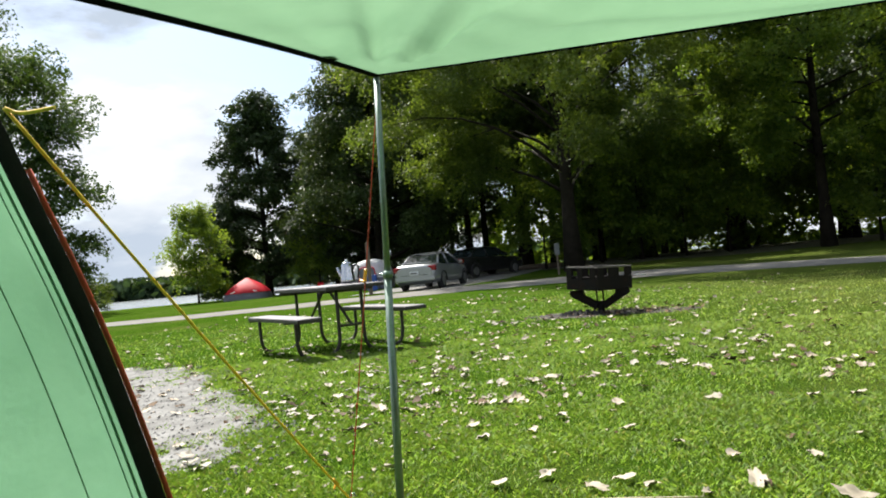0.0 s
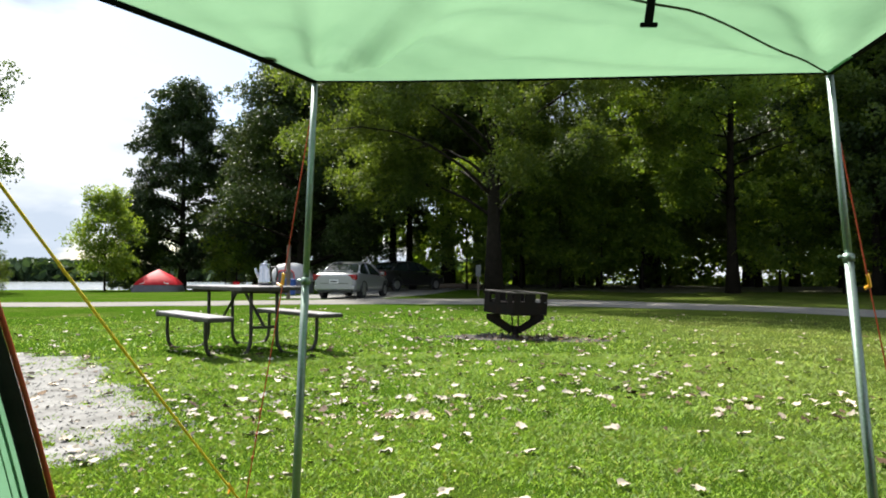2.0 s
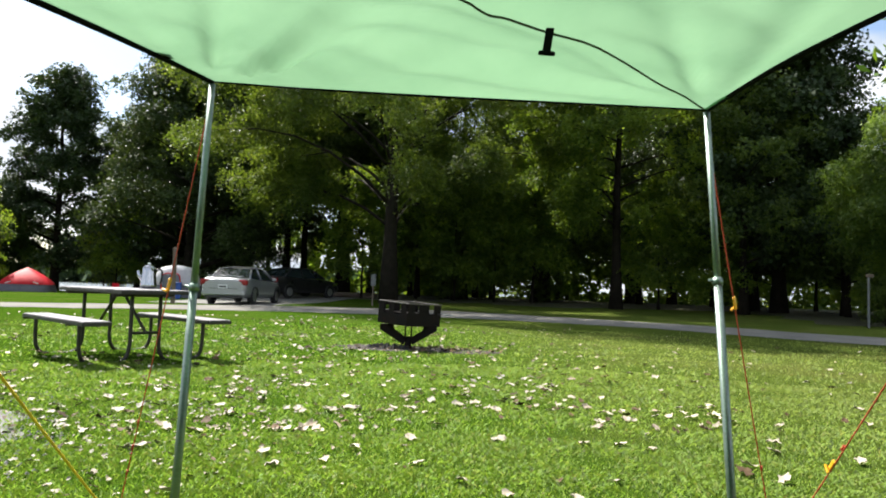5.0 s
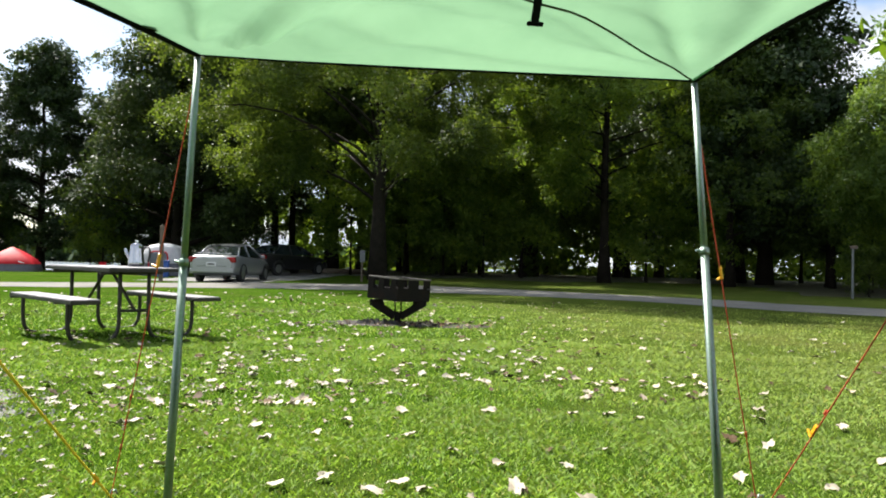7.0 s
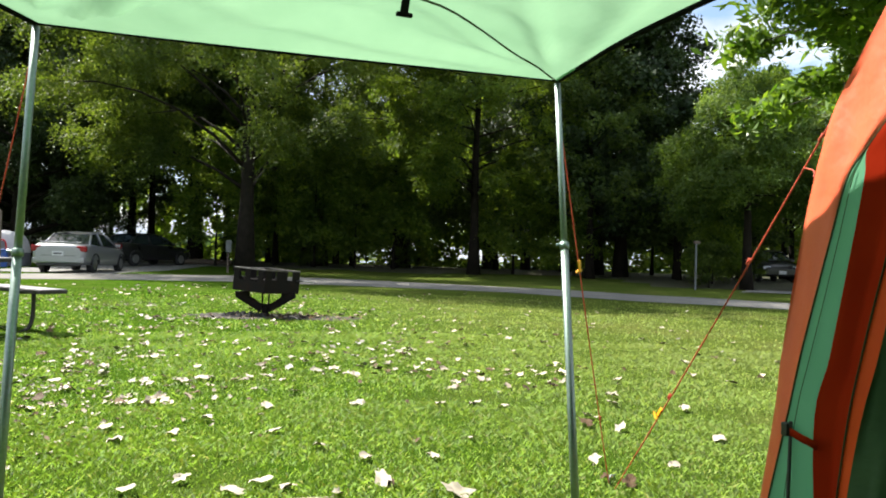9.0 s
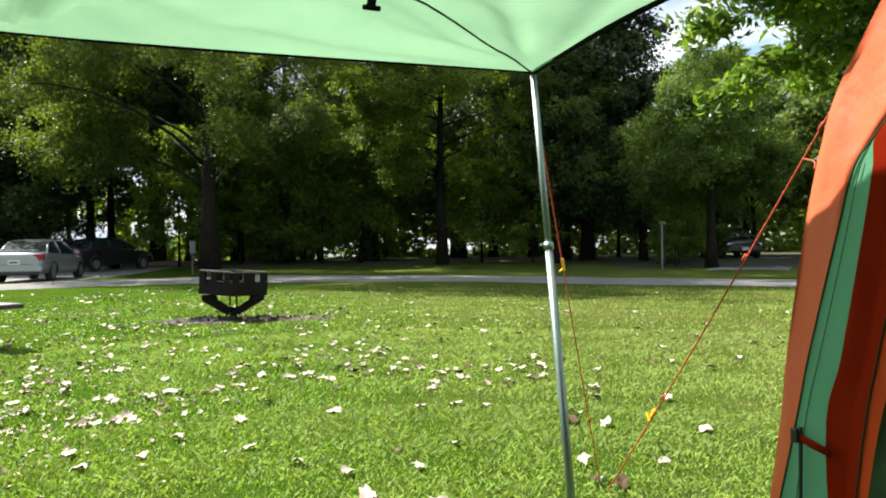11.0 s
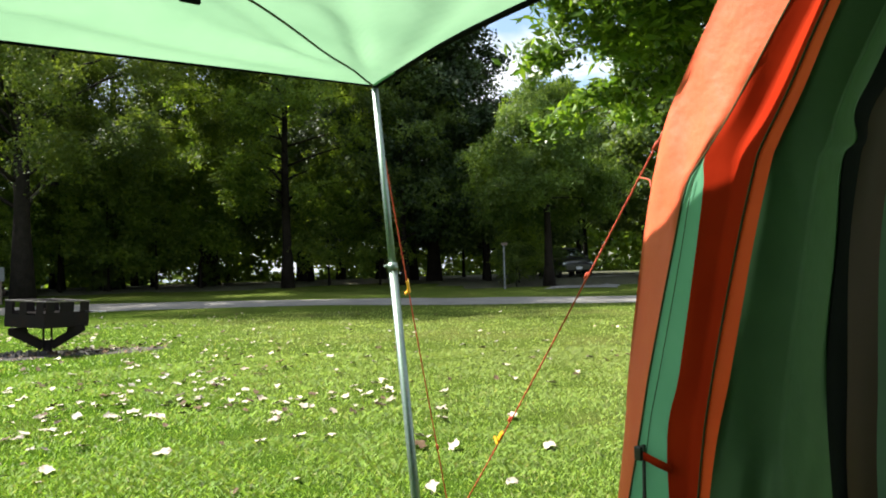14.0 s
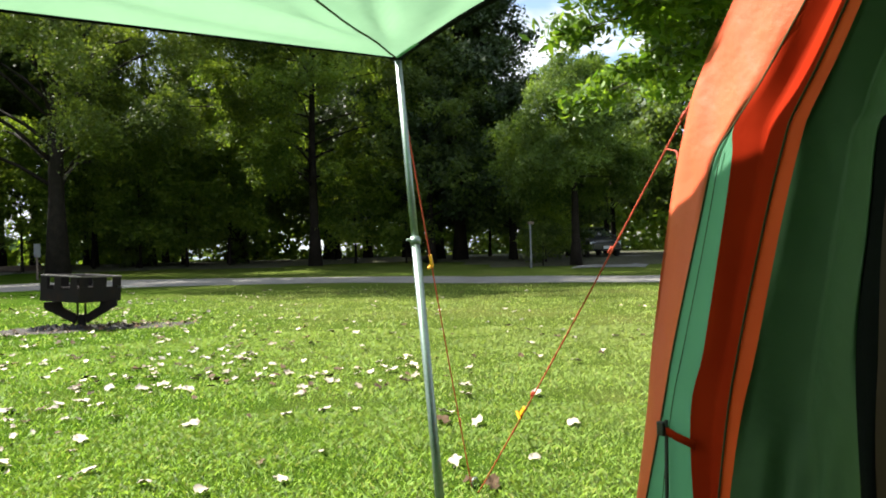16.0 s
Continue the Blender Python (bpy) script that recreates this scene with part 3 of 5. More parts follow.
kinds = []
for k in range(3):
    kinds.append(make_tree("woodland_tree", at_ground(8 + 6 * k, 43 + 2 * k, 50 * k), "tall dark woodland tree with a bare lower trunk", 17 + k, 0.30, 0.19, 4.4, 24, 24000, 0.155, LEAFWOOD, DARKBARK, "column", 0.05, "woodland trees", 1.3))
deep = make_tree("woodland_tree", at_ground(3, 58, 10), "tall dark woodland tree with a bare lower trunk", 17.5, 0.28, 0.20, 4.6, 22, 12000, 0.26, LEAFWOOD, DARKBARK, "column", 0.05, "woodland trees", 1.3)
pine = make_tree("pine_tree", at_ground(-17.8, 48.0), "tall dark pine with a pointed ragged top", 15.4, 0.28, 0.10, 3.2, 46, 60000, 0.14, LEAFPINE, DARKBARK, "column", 0.05, "lakeside trees", 0.95)
lake_tree = make_tree("lakeside_tree", at_ground(-8.3, 41.8, 30), "tall broad dark tree with lit edges near the lake", 15.0, 0.32, 0.08, 4.6, 36, 85000, 0.115, LEAFLAKE, DARKBARK, "column", 0.05, "lakeside trees", 1.3)
make_tree("willow_tree", at_ground(-27.4, 33.0, 10), "pale feathery tree standing beyond the road", 13.5, 0.26, 0.12, 4.6, 34, 80000, 0.125, LEAFWILLOW, DARKBARK, "round", 0.1, "", 1.3)
cypress = make_tree("cypress_tree", at_ground(20.3, 20.9, 20), "feathery pale green cypress with drooping branches", 8.8, 0.2, 0.40, 2.5, 36, 90000, 0.072, LEAFCYP, DARKBARK, "column", 0.42, "", 0.85, tilt=1.3)

spot = np.random.default_rng(21)
places = []
for row, (y0, x0, x1, gap) in enumerate(((40.5, 6.5, 20, 7.0), (46, -3, 26, 4.4), (53, -9, 36, 5.0), (62, -6, 46, 6.5))):
    x = x0
    while x < x1:
        places.append((x + spot.normal() * 0.8, y0 + spot.normal() * 1.2 - 0.30 * max(0, x - 8)))
        x += gap
for k in range(10):
    places.append((22 + spot.uniform(0, 17), 26 + spot.uniform(0, 12)))
for k in range(6):
    places.append((27 + spot.uniform(0, 12), 14 + spot.uniform(0, 10)))
places.append((18.3, 28.8))
bare = make_tree("woodland_tree", at_ground(0.6, 51.0, 70), "tall dark woodland tree with a long bare trunk", 18.0, 0.24, 0.42, 4.0, 22, 22000, 0.19, LEAFWOOD, DARKBARK, "column", 0.02, "woodland trees", 1.3)
for i, (x, y) in enumerate(places):
    # lower growth beyond the cypress, so that the sky opens above it
    low = math.atan2(x - 0.3, y - 0.2) > radians(33.4)
    lower = spot.uniform(0.38, 0.46) if math.atan2(x - 0.3, y - 0.2) < radians(45) else spot.uniform(0.6, 0.8)
    copy_thing(bare if x < 4 else deep if low or y > 49 else kinds[i % 3], at_ground(x, y, spot.uniform(0, 360), lower if low else spot.uniform(0.60, 0.78) if 3 < x < 21 else spot.uniform(0.85, 1.1)))
for x, y, s in ((-6.5, 44.0, 0.95), (-2.0, 46.5, 1.0)):
    copy_thing(bare, at_ground(x, y, x * 40, s))
copy_thing(lake_tree, at_ground(-5.6, 47.5, 120, 0.95))
copy_thing(lake_tree, at_ground(-10.4, 49.0, 250, 0.85))
copy_thing(lake_tree, at_ground(21.9, 33.9, 60, 1.15))
copy_thing(pine, at_ground(-21.5, 49.0, 200, 0.5))
copy_thing(pine, at_ground(21.0, 30.2, 110, 1.15))
copy_thing(pine, at_ground(-12.6, 47.8, 70, 0.85))
bush_kind = make_tree("shrub", at_ground(6.8, 39.5, 0, 0.6), "leafy green shrub at the edge of the wood", 2.8, 0.05, 0.05, 1.3, 12, 7000, 0.085, LEAFBIG, DARKBARK, "round", 0.0, "shrubs", 0.55)
for x, y, s in ((6.4, 37.5, 0.8), (-23.9, 37.0, 0.9), (-26.0, 36.0, 1.2), (-20.5, 48.5, 1.8), (-14.0, 45.5, 1.35), (19.4, 21.9, 0.85), (22.4, 25.5, 1.0), (23.6, 24.3, 0.8), (12, 38.5, 0.6)):
    copy_thing(bush_kind, at_ground(x, y, x * 77, s))


sapling = make_tree("sapling", at_ground(6.5, 37.0), "slender young tree with light green leaves at the wood's edge", 7.5, 0.07, 0.12, 2.0, 24, 16000, 0.115, LEAFMID, DARKBARK, "column", 0.1, "saplings", 0.85)
for x, y, s in ((1.5, 36.8, 0.9), (4.6, 38.5, 1.0), (8.6, 36.5, 0.85), (21.6, 24.2, 0.5), (10.6, 36.0, 1.1), (15.8, 32.0, 0.9), (17.6, 30.0, 0.7), (-19.5, 40.5, 0.80), (-12.4, 42.5, 0.8)):
    copy_thing(sapling, at_ground(x, y, x * 53, s))


def build_near_tree():
    """The ash that overhangs the tent: its trunk stands beside the tent, its boughs reach forward."""
    t = thing("ash_tree", at_ground(9.8, 3.2), "glossy green ash tree overhanging the campsite", "tree")
    bm = tube([(0, 0, -0.2), (0.05, 0, 1.5), (0, 0.1, 3.2), (-0.1, 0.2, 5.2), (0, 0.3, 7.5)], [0.26, 0.21, 0.18, 0.14, 0.05], 12)
    cs, ss = [], []
    local = np.random.default_rng(5)
    for k in range(26):
        z = 3.55 + k * 0.15
        a = 1.2 + k * 0.9 if k % 3 == 2 else 1.55 + (k % 7) * 0.17
        d = Vector((math.cos(a), math.sin(a), 0))
        reach = local.uniform(3.2, 5.5)
        base = Vector((0, 0.1, z))
        end = base + d * reach + Vector((0, 0, local.uniform(-0.3, 0.6)))
        mid = base.lerp(end, 0.5) + Vector((0, 0, 0.45))
        add_tube(bm, bezier((base, mid, end), 5), [0.07, 0.055, 0.04, 0.03, 0.018, 0.006], 6)
        for j in range(1, 6):
            q = bezier((base, mid, end), 5)[j]
            for s in (-1, 1):
                tw = q + Vector((-d.y, d.x, 0)) * s * local.uniform(0.3, 0.9) + d * 0.3 + Vector((0, 0, local.uniform(-0.35, 0.15)))
                add_tube(bm, (q, tw), [0.012, 0.004], 4)
                cs.append(tw), ss.append(0.27)
                cs.append(q.lerp(tw, 0.5)), ss.append(0.22)
    part("trunk", bm, BARK, t)
    c, s = np.array([tuple(p) for p in cs]), np.array(ss)
    pick = local.integers(0, len(c), 60000)
    off = local.normal(size=(60000, 3)) * np.array((0.6, 0.6, 0.45)) * s[pick][:, None]
    part_mesh("crown", leaf_mesh("crown", c[pick] + off, 0.5, 0.10, LEAFNEAR, 0.34, 0.12, 4, unit(np.array((-0.25, -0.2, 0.75)) + local.normal(size=(60000, 3)) * 0.75)), t)


build_near_tree()


def build_undergrowth():
    """Dense saplings and shrubs deep in the wood, with small gaps."""
    local = np.random.default_rng(17)
    n = 82000
    x = local.uniform(-10, 62, n)
    y = 64 - 0.42 * np.maximum(0, x - 6) + local.normal(size=n) * 2.2
    z = 10.0 * local.uniform(0, 1, n) ** 0.85 - 0.3
    def gap(a, c):
        return noise.noise(Vector((a * 0.30, 2.0, c * 0.55))) + 0.6 * noise.noise(Vector((a * 1.3, 7.0, c * 1.5))) + 0.45 * noise.noise(Vector((a * 4.0, 4.0, c * 4.0)))
    keep = np.array([gap(a, c) < (-0.04 - 0.05 * max(0.0, c - 4.0) if a < 4 else 0.36 + 0.06 * max(0.0, c - 5.0)) for a, c in zip(x, z)])
    z += np.array([ground_z(a, b) for a, b in zip(x, y)])
    ob = new("undergrowth", leaf_mesh("undergrowth", np.stack((x, y, z), 1)[keep], 0.2, 0.335, LEAFMID, 0.75, 0.0, 3))
    tagged(ob, "dense dark undergrowth deep in the wood", "undergrowth", kind="stuff")


build_undergrowth()


def build_far_shore():
    n = 26000
    local = np.random.default_rng(3)
    x = local.uniform(-330, 60, n)
    h = 7 + 4 * np.array([noise.noise(Vector((v * 0.02, 0, 0))) for v in x]) + 2 * np.array([noise.noise(Vector((v * 0.11, 5, 0))) for v in x])
    z = -1.2 + h * local.uniform(0, 1, n) ** 0.7
    y = 300 + local.normal(size=n) * 6
    ob = new("far_shore_woods", leaf_mesh("far_shore_woods", np.stack((x, y, z), 1), 0.2, 2.1, FARWOOD, 0.8))
    tagged(ob, "low dark wooded shore across the lake", "woods", kind="stuff")


build_far_shore()


# ---- the tent in which the camera stands ----
FL, FR = Vector((-0.244, 2.294, 1.522)), Vector((1.33, 2.03, 1.475))


def build_tent():
    tent = thing("camping_tent", Matrix.Identity(4), "green and orange nylon tent with its door propped up", "tent")
    n = 50
    # awning
    left = bezier((FL, (-0.40, 1.86, 1.502), (-0.52, 1.55, 1.478), (-0.80, 0.95, 1.44)), n)
    right = bezier((FR, (1.27, 1.68, 1.464), (1.17, 1.37, 1.446), (1.43, 0.74, 1.52)), n)
    bm = bmesh.new()
    cols = 90
    grid = []
    for j in range(n + 1):
        v = j / n
        row = []
        for i in range(cols + 1):
            u = i / cols
            p = left[j].lerp(right[j], u)
            p = p + Vector((0, 0, 0.10 * v * math.sin(math.pi * u)))
            bow = math.sin(math.pi * u) * (1 - 0.9 * u)
            p.z -= 0.096 * bow * (1 - v) ** 3
            p.y -= 0.30 * bow * (1 - v) ** 2
            # folds that run out from the two corners
            for corner, ph, creases in ((FL, 0.0, ((-1.12, 0.014), (-0.86, 0.016), (-0.45, 0.008))), (FR, 1.3, ((-2.96, 0.008), (-2.78, 0.010), (-2.55, 0.008), (-1.75, 0.006)))):
                d = p - corner
                r = math.hypot(d.x, d.y)
                ang = math.atan2(d.y, d.x)
                fold = (0.5 + 0.5 * math.sin(ang * 17 + ph)) ** 3 * (1.0 + 0.5 * math.sin(ang * 4.3 + 2 * ph)) - 0.3
                p.z -= 0.034 * min(1.0, 5 * v) * min(1.0, 10 * u, 10 * (1 - u)) * smooth_step(0.06, 0.36, r) * fold * math.exp(-((r - 0.25) / 0.65) ** 2)
                # tight creases pulled out from the corner
                for way, deep in creases:
                    p.z += deep * min(1.0, 12 * v) * min(1.0, 12 * u, 12 * (1 - u)) * math.exp(-((ang - way) * r / 0.022) ** 2) * smooth_step(0.02, 0.2, r) * math.exp(-(r / 0.75) ** 2)
            p.z += 0.022 * min(1.0, 4 * v, 5 * u, 5 * (1 - u)) * noise.noise(Vector((p.x * 2.2 + p.y * 1.2, p.y * 9 - p.x * 2.5, 0)))
            row.append(bm.verts.new(p))
        grid.append(row)
    for a, b in zip(grid, grid[1:]):
        for i in range(cols):
            f = bm.faces.new((a[i], a[i + 1], b[i + 1], b[i]))
            f.smooth = True
    front = [v.co.copy() for v in grid[0]]
    sideL, sideR = [r[0].co.copy() for r in grid], [r[-1].co.copy() for r in grid]
    surface_points = [[v.co.copy() for v in r] for r in grid]
    awn = part("awning", bm, MINT, tent, "sunlit mint green nylon awning")
    part("front_binding", tube(front, 0.0045, 6), BLACKTRIM, awn)
    part("side_binding", tube(sideL, 0.011, 6), BLACKTRIM, awn, "black zip binding")
    part("side_binding", tube(sideR, 0.009, 6), BLACKTRIM, awn, "black zip binding")
    def under(q, drop):
        """The point of the awning above or below q, lowered by drop."""
        near = sorted((v for r in surface_points for v in r), key=lambda c: (c.x - q.x) ** 2 + (c.y - q.y) ** 2)[:5]
        w = [1 / (1e-4 + (c.x - q.x) ** 2 + (c.y - q.y) ** 2) for c in near]
        return Vector((q.x, q.y, sum(a * c.z for a, c in zip(w, near)) / sum(w) - drop))
    seam = spline((FR + Vector((-0.01, -0.01, 0.006)), (1.16, 1.895, 1.5), (0.92, 1.715, 1.5), (0.72, 1.60, 1.5), (0.55, 1.525, 1.5), (0.50, 1.515, 1.5), (0.43, 1.475, 1.5), (0.30, 1.41, 1.5)), 4)
    seam = [under(q, 0.004) for q in seam]
    part("zip_seam", tube(seam, 0.0031, 6), SEAM, awn, "dark curved zip seam")
    patch = [[surface_points[j][-1 - i] + Vector((0, 0, -0.005)) for j in range(1, 10)] for i in (0, 1)]
    part("corner_patch", loft(patch, 1), SEAMGREEN, awn, "doubled green corner patch")
    tab = bmesh.new()
    add_box(tab, (0.020, 0.006, 0.065), Matrix.Translation(under(Vector((0.656, 1.560, 0)), 0.028)) @ Matrix.Rotation(radians(8), 4, "Y"), 0.002)
    add_box(tab, (0.04, 0.012, 0.01), Matrix.Translation(under(Vector((0.653, 1.560, 0)), 0.060)), 0.003)
    part("toggle_tab", tab, BLACKTRIM, awn, "black toggle tab")
    part("corner_tab", box((0.05, 0.05, 0.012), Matrix.Translation(sideL[11] + Vector((0.008, 0, 0.006))), 0.002), BLACKTRIM, awn)

    # right-hand side of the doorway, from its front edge back to the inner door
    def edge(x, *yz):
        return spline([(x - 0.05 * smooth_step(1.2, 1.8, z), y, z) for y, z in yz], 6)
    e0 = edge(1.50, (1.355, 0.0), (1.265, 0.50), (1.242, 0.671), (1.191, 0.949), (1.160, 1.08), (1.150, 1.115), (1.109, 1.229), (0.978, 1.417), (0.80, 1.66))
    e1 = edge(1.48, (1.335, 0.0), (1.210, 0.50), (1.168, 0.681), (1.097, 0.941), (1.060, 1.065), (1.018, 1.119), (0.955, 1.196), (0.830, 1.364), (0.62, 1.62))
    e2 = edge(1.475, (1.10, 0.0), (1.129, 0.505), (1.091, 0.690), (1.041, 0.940), (1.019, 1.062), (1.012, 1.121), (0.951, 1.197), (0.826, 1.365), (0.617, 1.62))
    e3 = edge(1.455, (1.10, 0.0), (1.038, 0.50), (1.000, 0.702), (0.942, 0.936), (0.902, 1.075), (0.885, 1.118), (0.836, 1.20), (0.742, 1.36), (0.57, 1.60))
    e4 = edge(1.445, (1.08, 0.0), (1.007, 0.50), (0.958, 0.707), (0.905, 0.935), (0.866, 1.075), (0.849, 1.117), (0.802, 1.20), (0.715, 1.355), (0.54, 1.60))
    e5 = edge(1.43, (0.76, 0.0), (0.777, 0.50), (0.779, 0.728), (0.754, 0.929), (0.738, 1.068), (0.716, 1.098), (0.716, 1.147), (0.670, 1.231), (0.48, 1.58))
    e6 = edge(1.40, (0.71, 0.0), (0.739, 0.50), (0.732, 0.736), (0.721, 0.928), (0.700, 1.060), (0.689, 1.091), (0.679, 1.136), (0.620, 1.231), (0.43, 1.58))
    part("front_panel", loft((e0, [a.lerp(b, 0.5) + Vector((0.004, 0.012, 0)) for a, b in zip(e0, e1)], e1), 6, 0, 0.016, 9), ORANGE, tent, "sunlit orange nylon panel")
    part("side_window", loft((e1, e2), 4, 0, 0.004, 8), GUSSET, tent, "pale green nylon gusset")
    part("inner_panel", loft((e2, [a.lerp(b, 0.5) + Vector((0.02, 0.0, 0)) for a, b in zip(e2, e3)], e3), 6, 0, 0.012, 6), REDORANGE, tent, "red-orange nylon panel with shade in its colour")
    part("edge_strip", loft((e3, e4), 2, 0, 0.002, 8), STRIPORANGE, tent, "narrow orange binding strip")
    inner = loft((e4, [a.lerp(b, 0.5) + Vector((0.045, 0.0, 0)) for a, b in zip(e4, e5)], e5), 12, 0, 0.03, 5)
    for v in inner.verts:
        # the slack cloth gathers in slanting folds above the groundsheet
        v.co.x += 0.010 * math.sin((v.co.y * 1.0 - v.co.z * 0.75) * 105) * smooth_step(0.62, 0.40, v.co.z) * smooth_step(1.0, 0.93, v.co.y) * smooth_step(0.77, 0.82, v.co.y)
    part("side_wall", inner, INNERSIDE, tent, "dark green inner wall with shade in its colour")
    part("door_zip", loft((e5, e6), 3, 0, 0.02, 6), BLACKTRIM, tent, "black wavy door zip")
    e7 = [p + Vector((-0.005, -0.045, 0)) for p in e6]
    part("door_edge", loft((e6, e7), 3, 0, 0.015, 6), RUSTEDGEFABRIC, tent, "rust-coloured door edge with shade in its colour")
    gusset_seam = [a.lerp(b, 0.35 + 0.03 * math.sin(9 * a.z)) for a, b in zip(e1, e2)][:26]
    for c, r in ((e1, 0.0022), (e3, 0.0022), (gusset_seam, 0.0009)):
        part("piping", tube([p + Vector((-0.004, -0.002, 0)) for p in c], r, 6), SEAM, tent)
    strap = part("strap", loft(((Vector((1.466, 1.188, 0.518)), Vector((1.462, 1.15, 0.511)), Vector((1.46, 1.105, 0.503))), (Vector((1.466, 1.188, 0.502)), Vector((1.462, 1.15, 0.494)), Vector((1.46, 1.105, 0.487)))), 1, 0.003), REDORANGE, tent, "red webbing strap")
    part("buckle", box((0.014, 0.018, 0.03), Matrix.Translation((1.463, 1.190, 0.511)), 0.003), BLACKPLASTIC, strap, "black plastic buckle")
    part("side_pole", tube(((1.462, 1.19, 0.0), (1.464, 1.183, 0.3), (1.466, 1.18, 0.53)), 0.004, 8), TABLEFRAME, tent, "thin grey tent pole")

    # left-hand side
    b0 = spline(((-0.60, 1.58, 0.0), (-0.675, 1.505, 0.46), (-0.755, 1.45, 0.82), (-0.84, 1.375, 1.15), (-0.86, 1.2, 1.5), (-0.75, 0.9, 1.86)), 6)
    b1 = [p + Vector((-0.031, -0.021, 0.0)) for p in b0]
    part("left_zip", loft((b0, b1), 2, 0.004, 0.004, 9), ZIPBAND, tent, "wide black zip band")
    w = [b1] + [[Vector((p.x - k * 0.10 - 0.06 * math.sin(k), p.y - 0.30 * k, p.z)) for p in b1] for k in range(1, 4)]
    part("left_wall", loft(w, 14, 0, 0.022, 6), WALLGREEN, tent, "sunlit mint green tent wall")
    for f, r in ((0.09, 0.003), (0.14, 0.0015), (0.40, 0.0014)):
        part("wall_seam", tube([p.lerp(q, f) + Vector((0.012, 0.008, 0)) for p, q in zip(w[0], w[1])], r, 6), SEAMGREEN, tent)
    part("left_cord", tube([p + Vector((0.004, 0.006, 0)) for p in b0[:19]], 0.006, 6), REDCORD, tent, "orange-red edge cord")
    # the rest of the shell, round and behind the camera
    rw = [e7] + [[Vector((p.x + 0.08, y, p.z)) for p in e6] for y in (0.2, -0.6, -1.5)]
    part("side_wall", loft(rw, 4, 0, 0.02, 5), INNERGREEN, tent, "dark green inner wall with shade in its colour")
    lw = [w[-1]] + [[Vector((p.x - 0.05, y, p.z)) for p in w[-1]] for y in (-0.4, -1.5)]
    part("left_wall", loft(lw, 4, 0, 0.02, 5), INNERGREEN, tent, "dark green left inner wall, shade in its colour")
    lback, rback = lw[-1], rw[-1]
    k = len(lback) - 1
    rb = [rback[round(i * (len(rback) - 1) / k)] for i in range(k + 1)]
    part("back_wall", loft((lback, rb), 10, 0, 0.02, 4), INNERGREEN, tent, "dark green back wall, shade in its colour")
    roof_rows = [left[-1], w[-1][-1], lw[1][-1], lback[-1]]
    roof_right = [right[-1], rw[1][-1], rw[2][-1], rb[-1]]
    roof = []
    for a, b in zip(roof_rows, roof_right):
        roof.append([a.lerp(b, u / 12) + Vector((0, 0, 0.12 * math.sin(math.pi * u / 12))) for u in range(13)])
    part("roof", loft(roof, 6, 0, 0.01, 4), INNERGREEN, tent, "dark green nylon tent roof, shade in its colour")
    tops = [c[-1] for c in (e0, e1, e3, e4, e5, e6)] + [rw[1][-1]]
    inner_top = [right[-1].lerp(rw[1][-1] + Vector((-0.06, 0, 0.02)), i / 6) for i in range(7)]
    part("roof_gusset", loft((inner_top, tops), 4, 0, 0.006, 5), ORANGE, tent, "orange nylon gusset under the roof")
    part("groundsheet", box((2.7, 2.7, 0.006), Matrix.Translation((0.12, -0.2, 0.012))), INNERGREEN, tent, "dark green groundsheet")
    return tent


build_tent()


def build_mat():
    t = thing("rolled_mat", Matrix.Translation((1.345, 0.53, 0.015)), "pale grey rolled sleeping mat standing inside the tent", "sleeping mat")
    part("roll", tube([(0, 0, z) for z in (0.0, 0.01, 0.3, 0.55, 0.575, 0.58)], [0.085, 0.092, 0.095, 0.092, 0.08, 0.05], 20), GREYTENT, t)
    for z in (0.16, 0.42):
        part("band", tube([(0, 0, z - 0.012), (0, 0, z + 0.012)], 0.097, 20), BLACKTRIM, t, "black elastic band")


build_mat()


def build_pole(top, foot, joint):
    d = top - foot
    p = thing("awning_pole", Matrix.Identity(4), "slim galvanised steel pole holding up the awning", "tent pole", "awning poles")
    at = lambda f: foot + d * f
    part("lower_tube", tube((at(0), at(0.3), at(joint)), 0.0125, 12), STEEL, p)
    part("upper_tube", tube((at(joint - 0.01), at(0.8), at(1.0)), 0.0105, 12), STEEL, p)
    clip = bmesh.new()
    add_tube(clip, (at(joint - 0.007), at(joint + 0.007)), 0.0155, 12)
    add_tube(clip, (at(joint), at(joint) + Vector((-0.028, 0, 0.004))), 0.004, 6)
    part("clamp", clip, STEEL, p, "small steel clamp ring")
    part("spike", tube((at(0.985), at(1.012)), [0.005, 0.003], 8), STEEL, p)
    return p


build_pole(FL + Vector((0, 0, -0.01)), Vector((-0.265, 2.12, 0.0)), 0.565)
build_pole(FR + Vector((0, 0, -0.01)), Vector((1.265, 1.72, 0.0)), 0.63)

PEG_L, PEG_R = Vector((-0.55, 2.60, 0.0)), Vector((1.765, 2.315, 0.0))


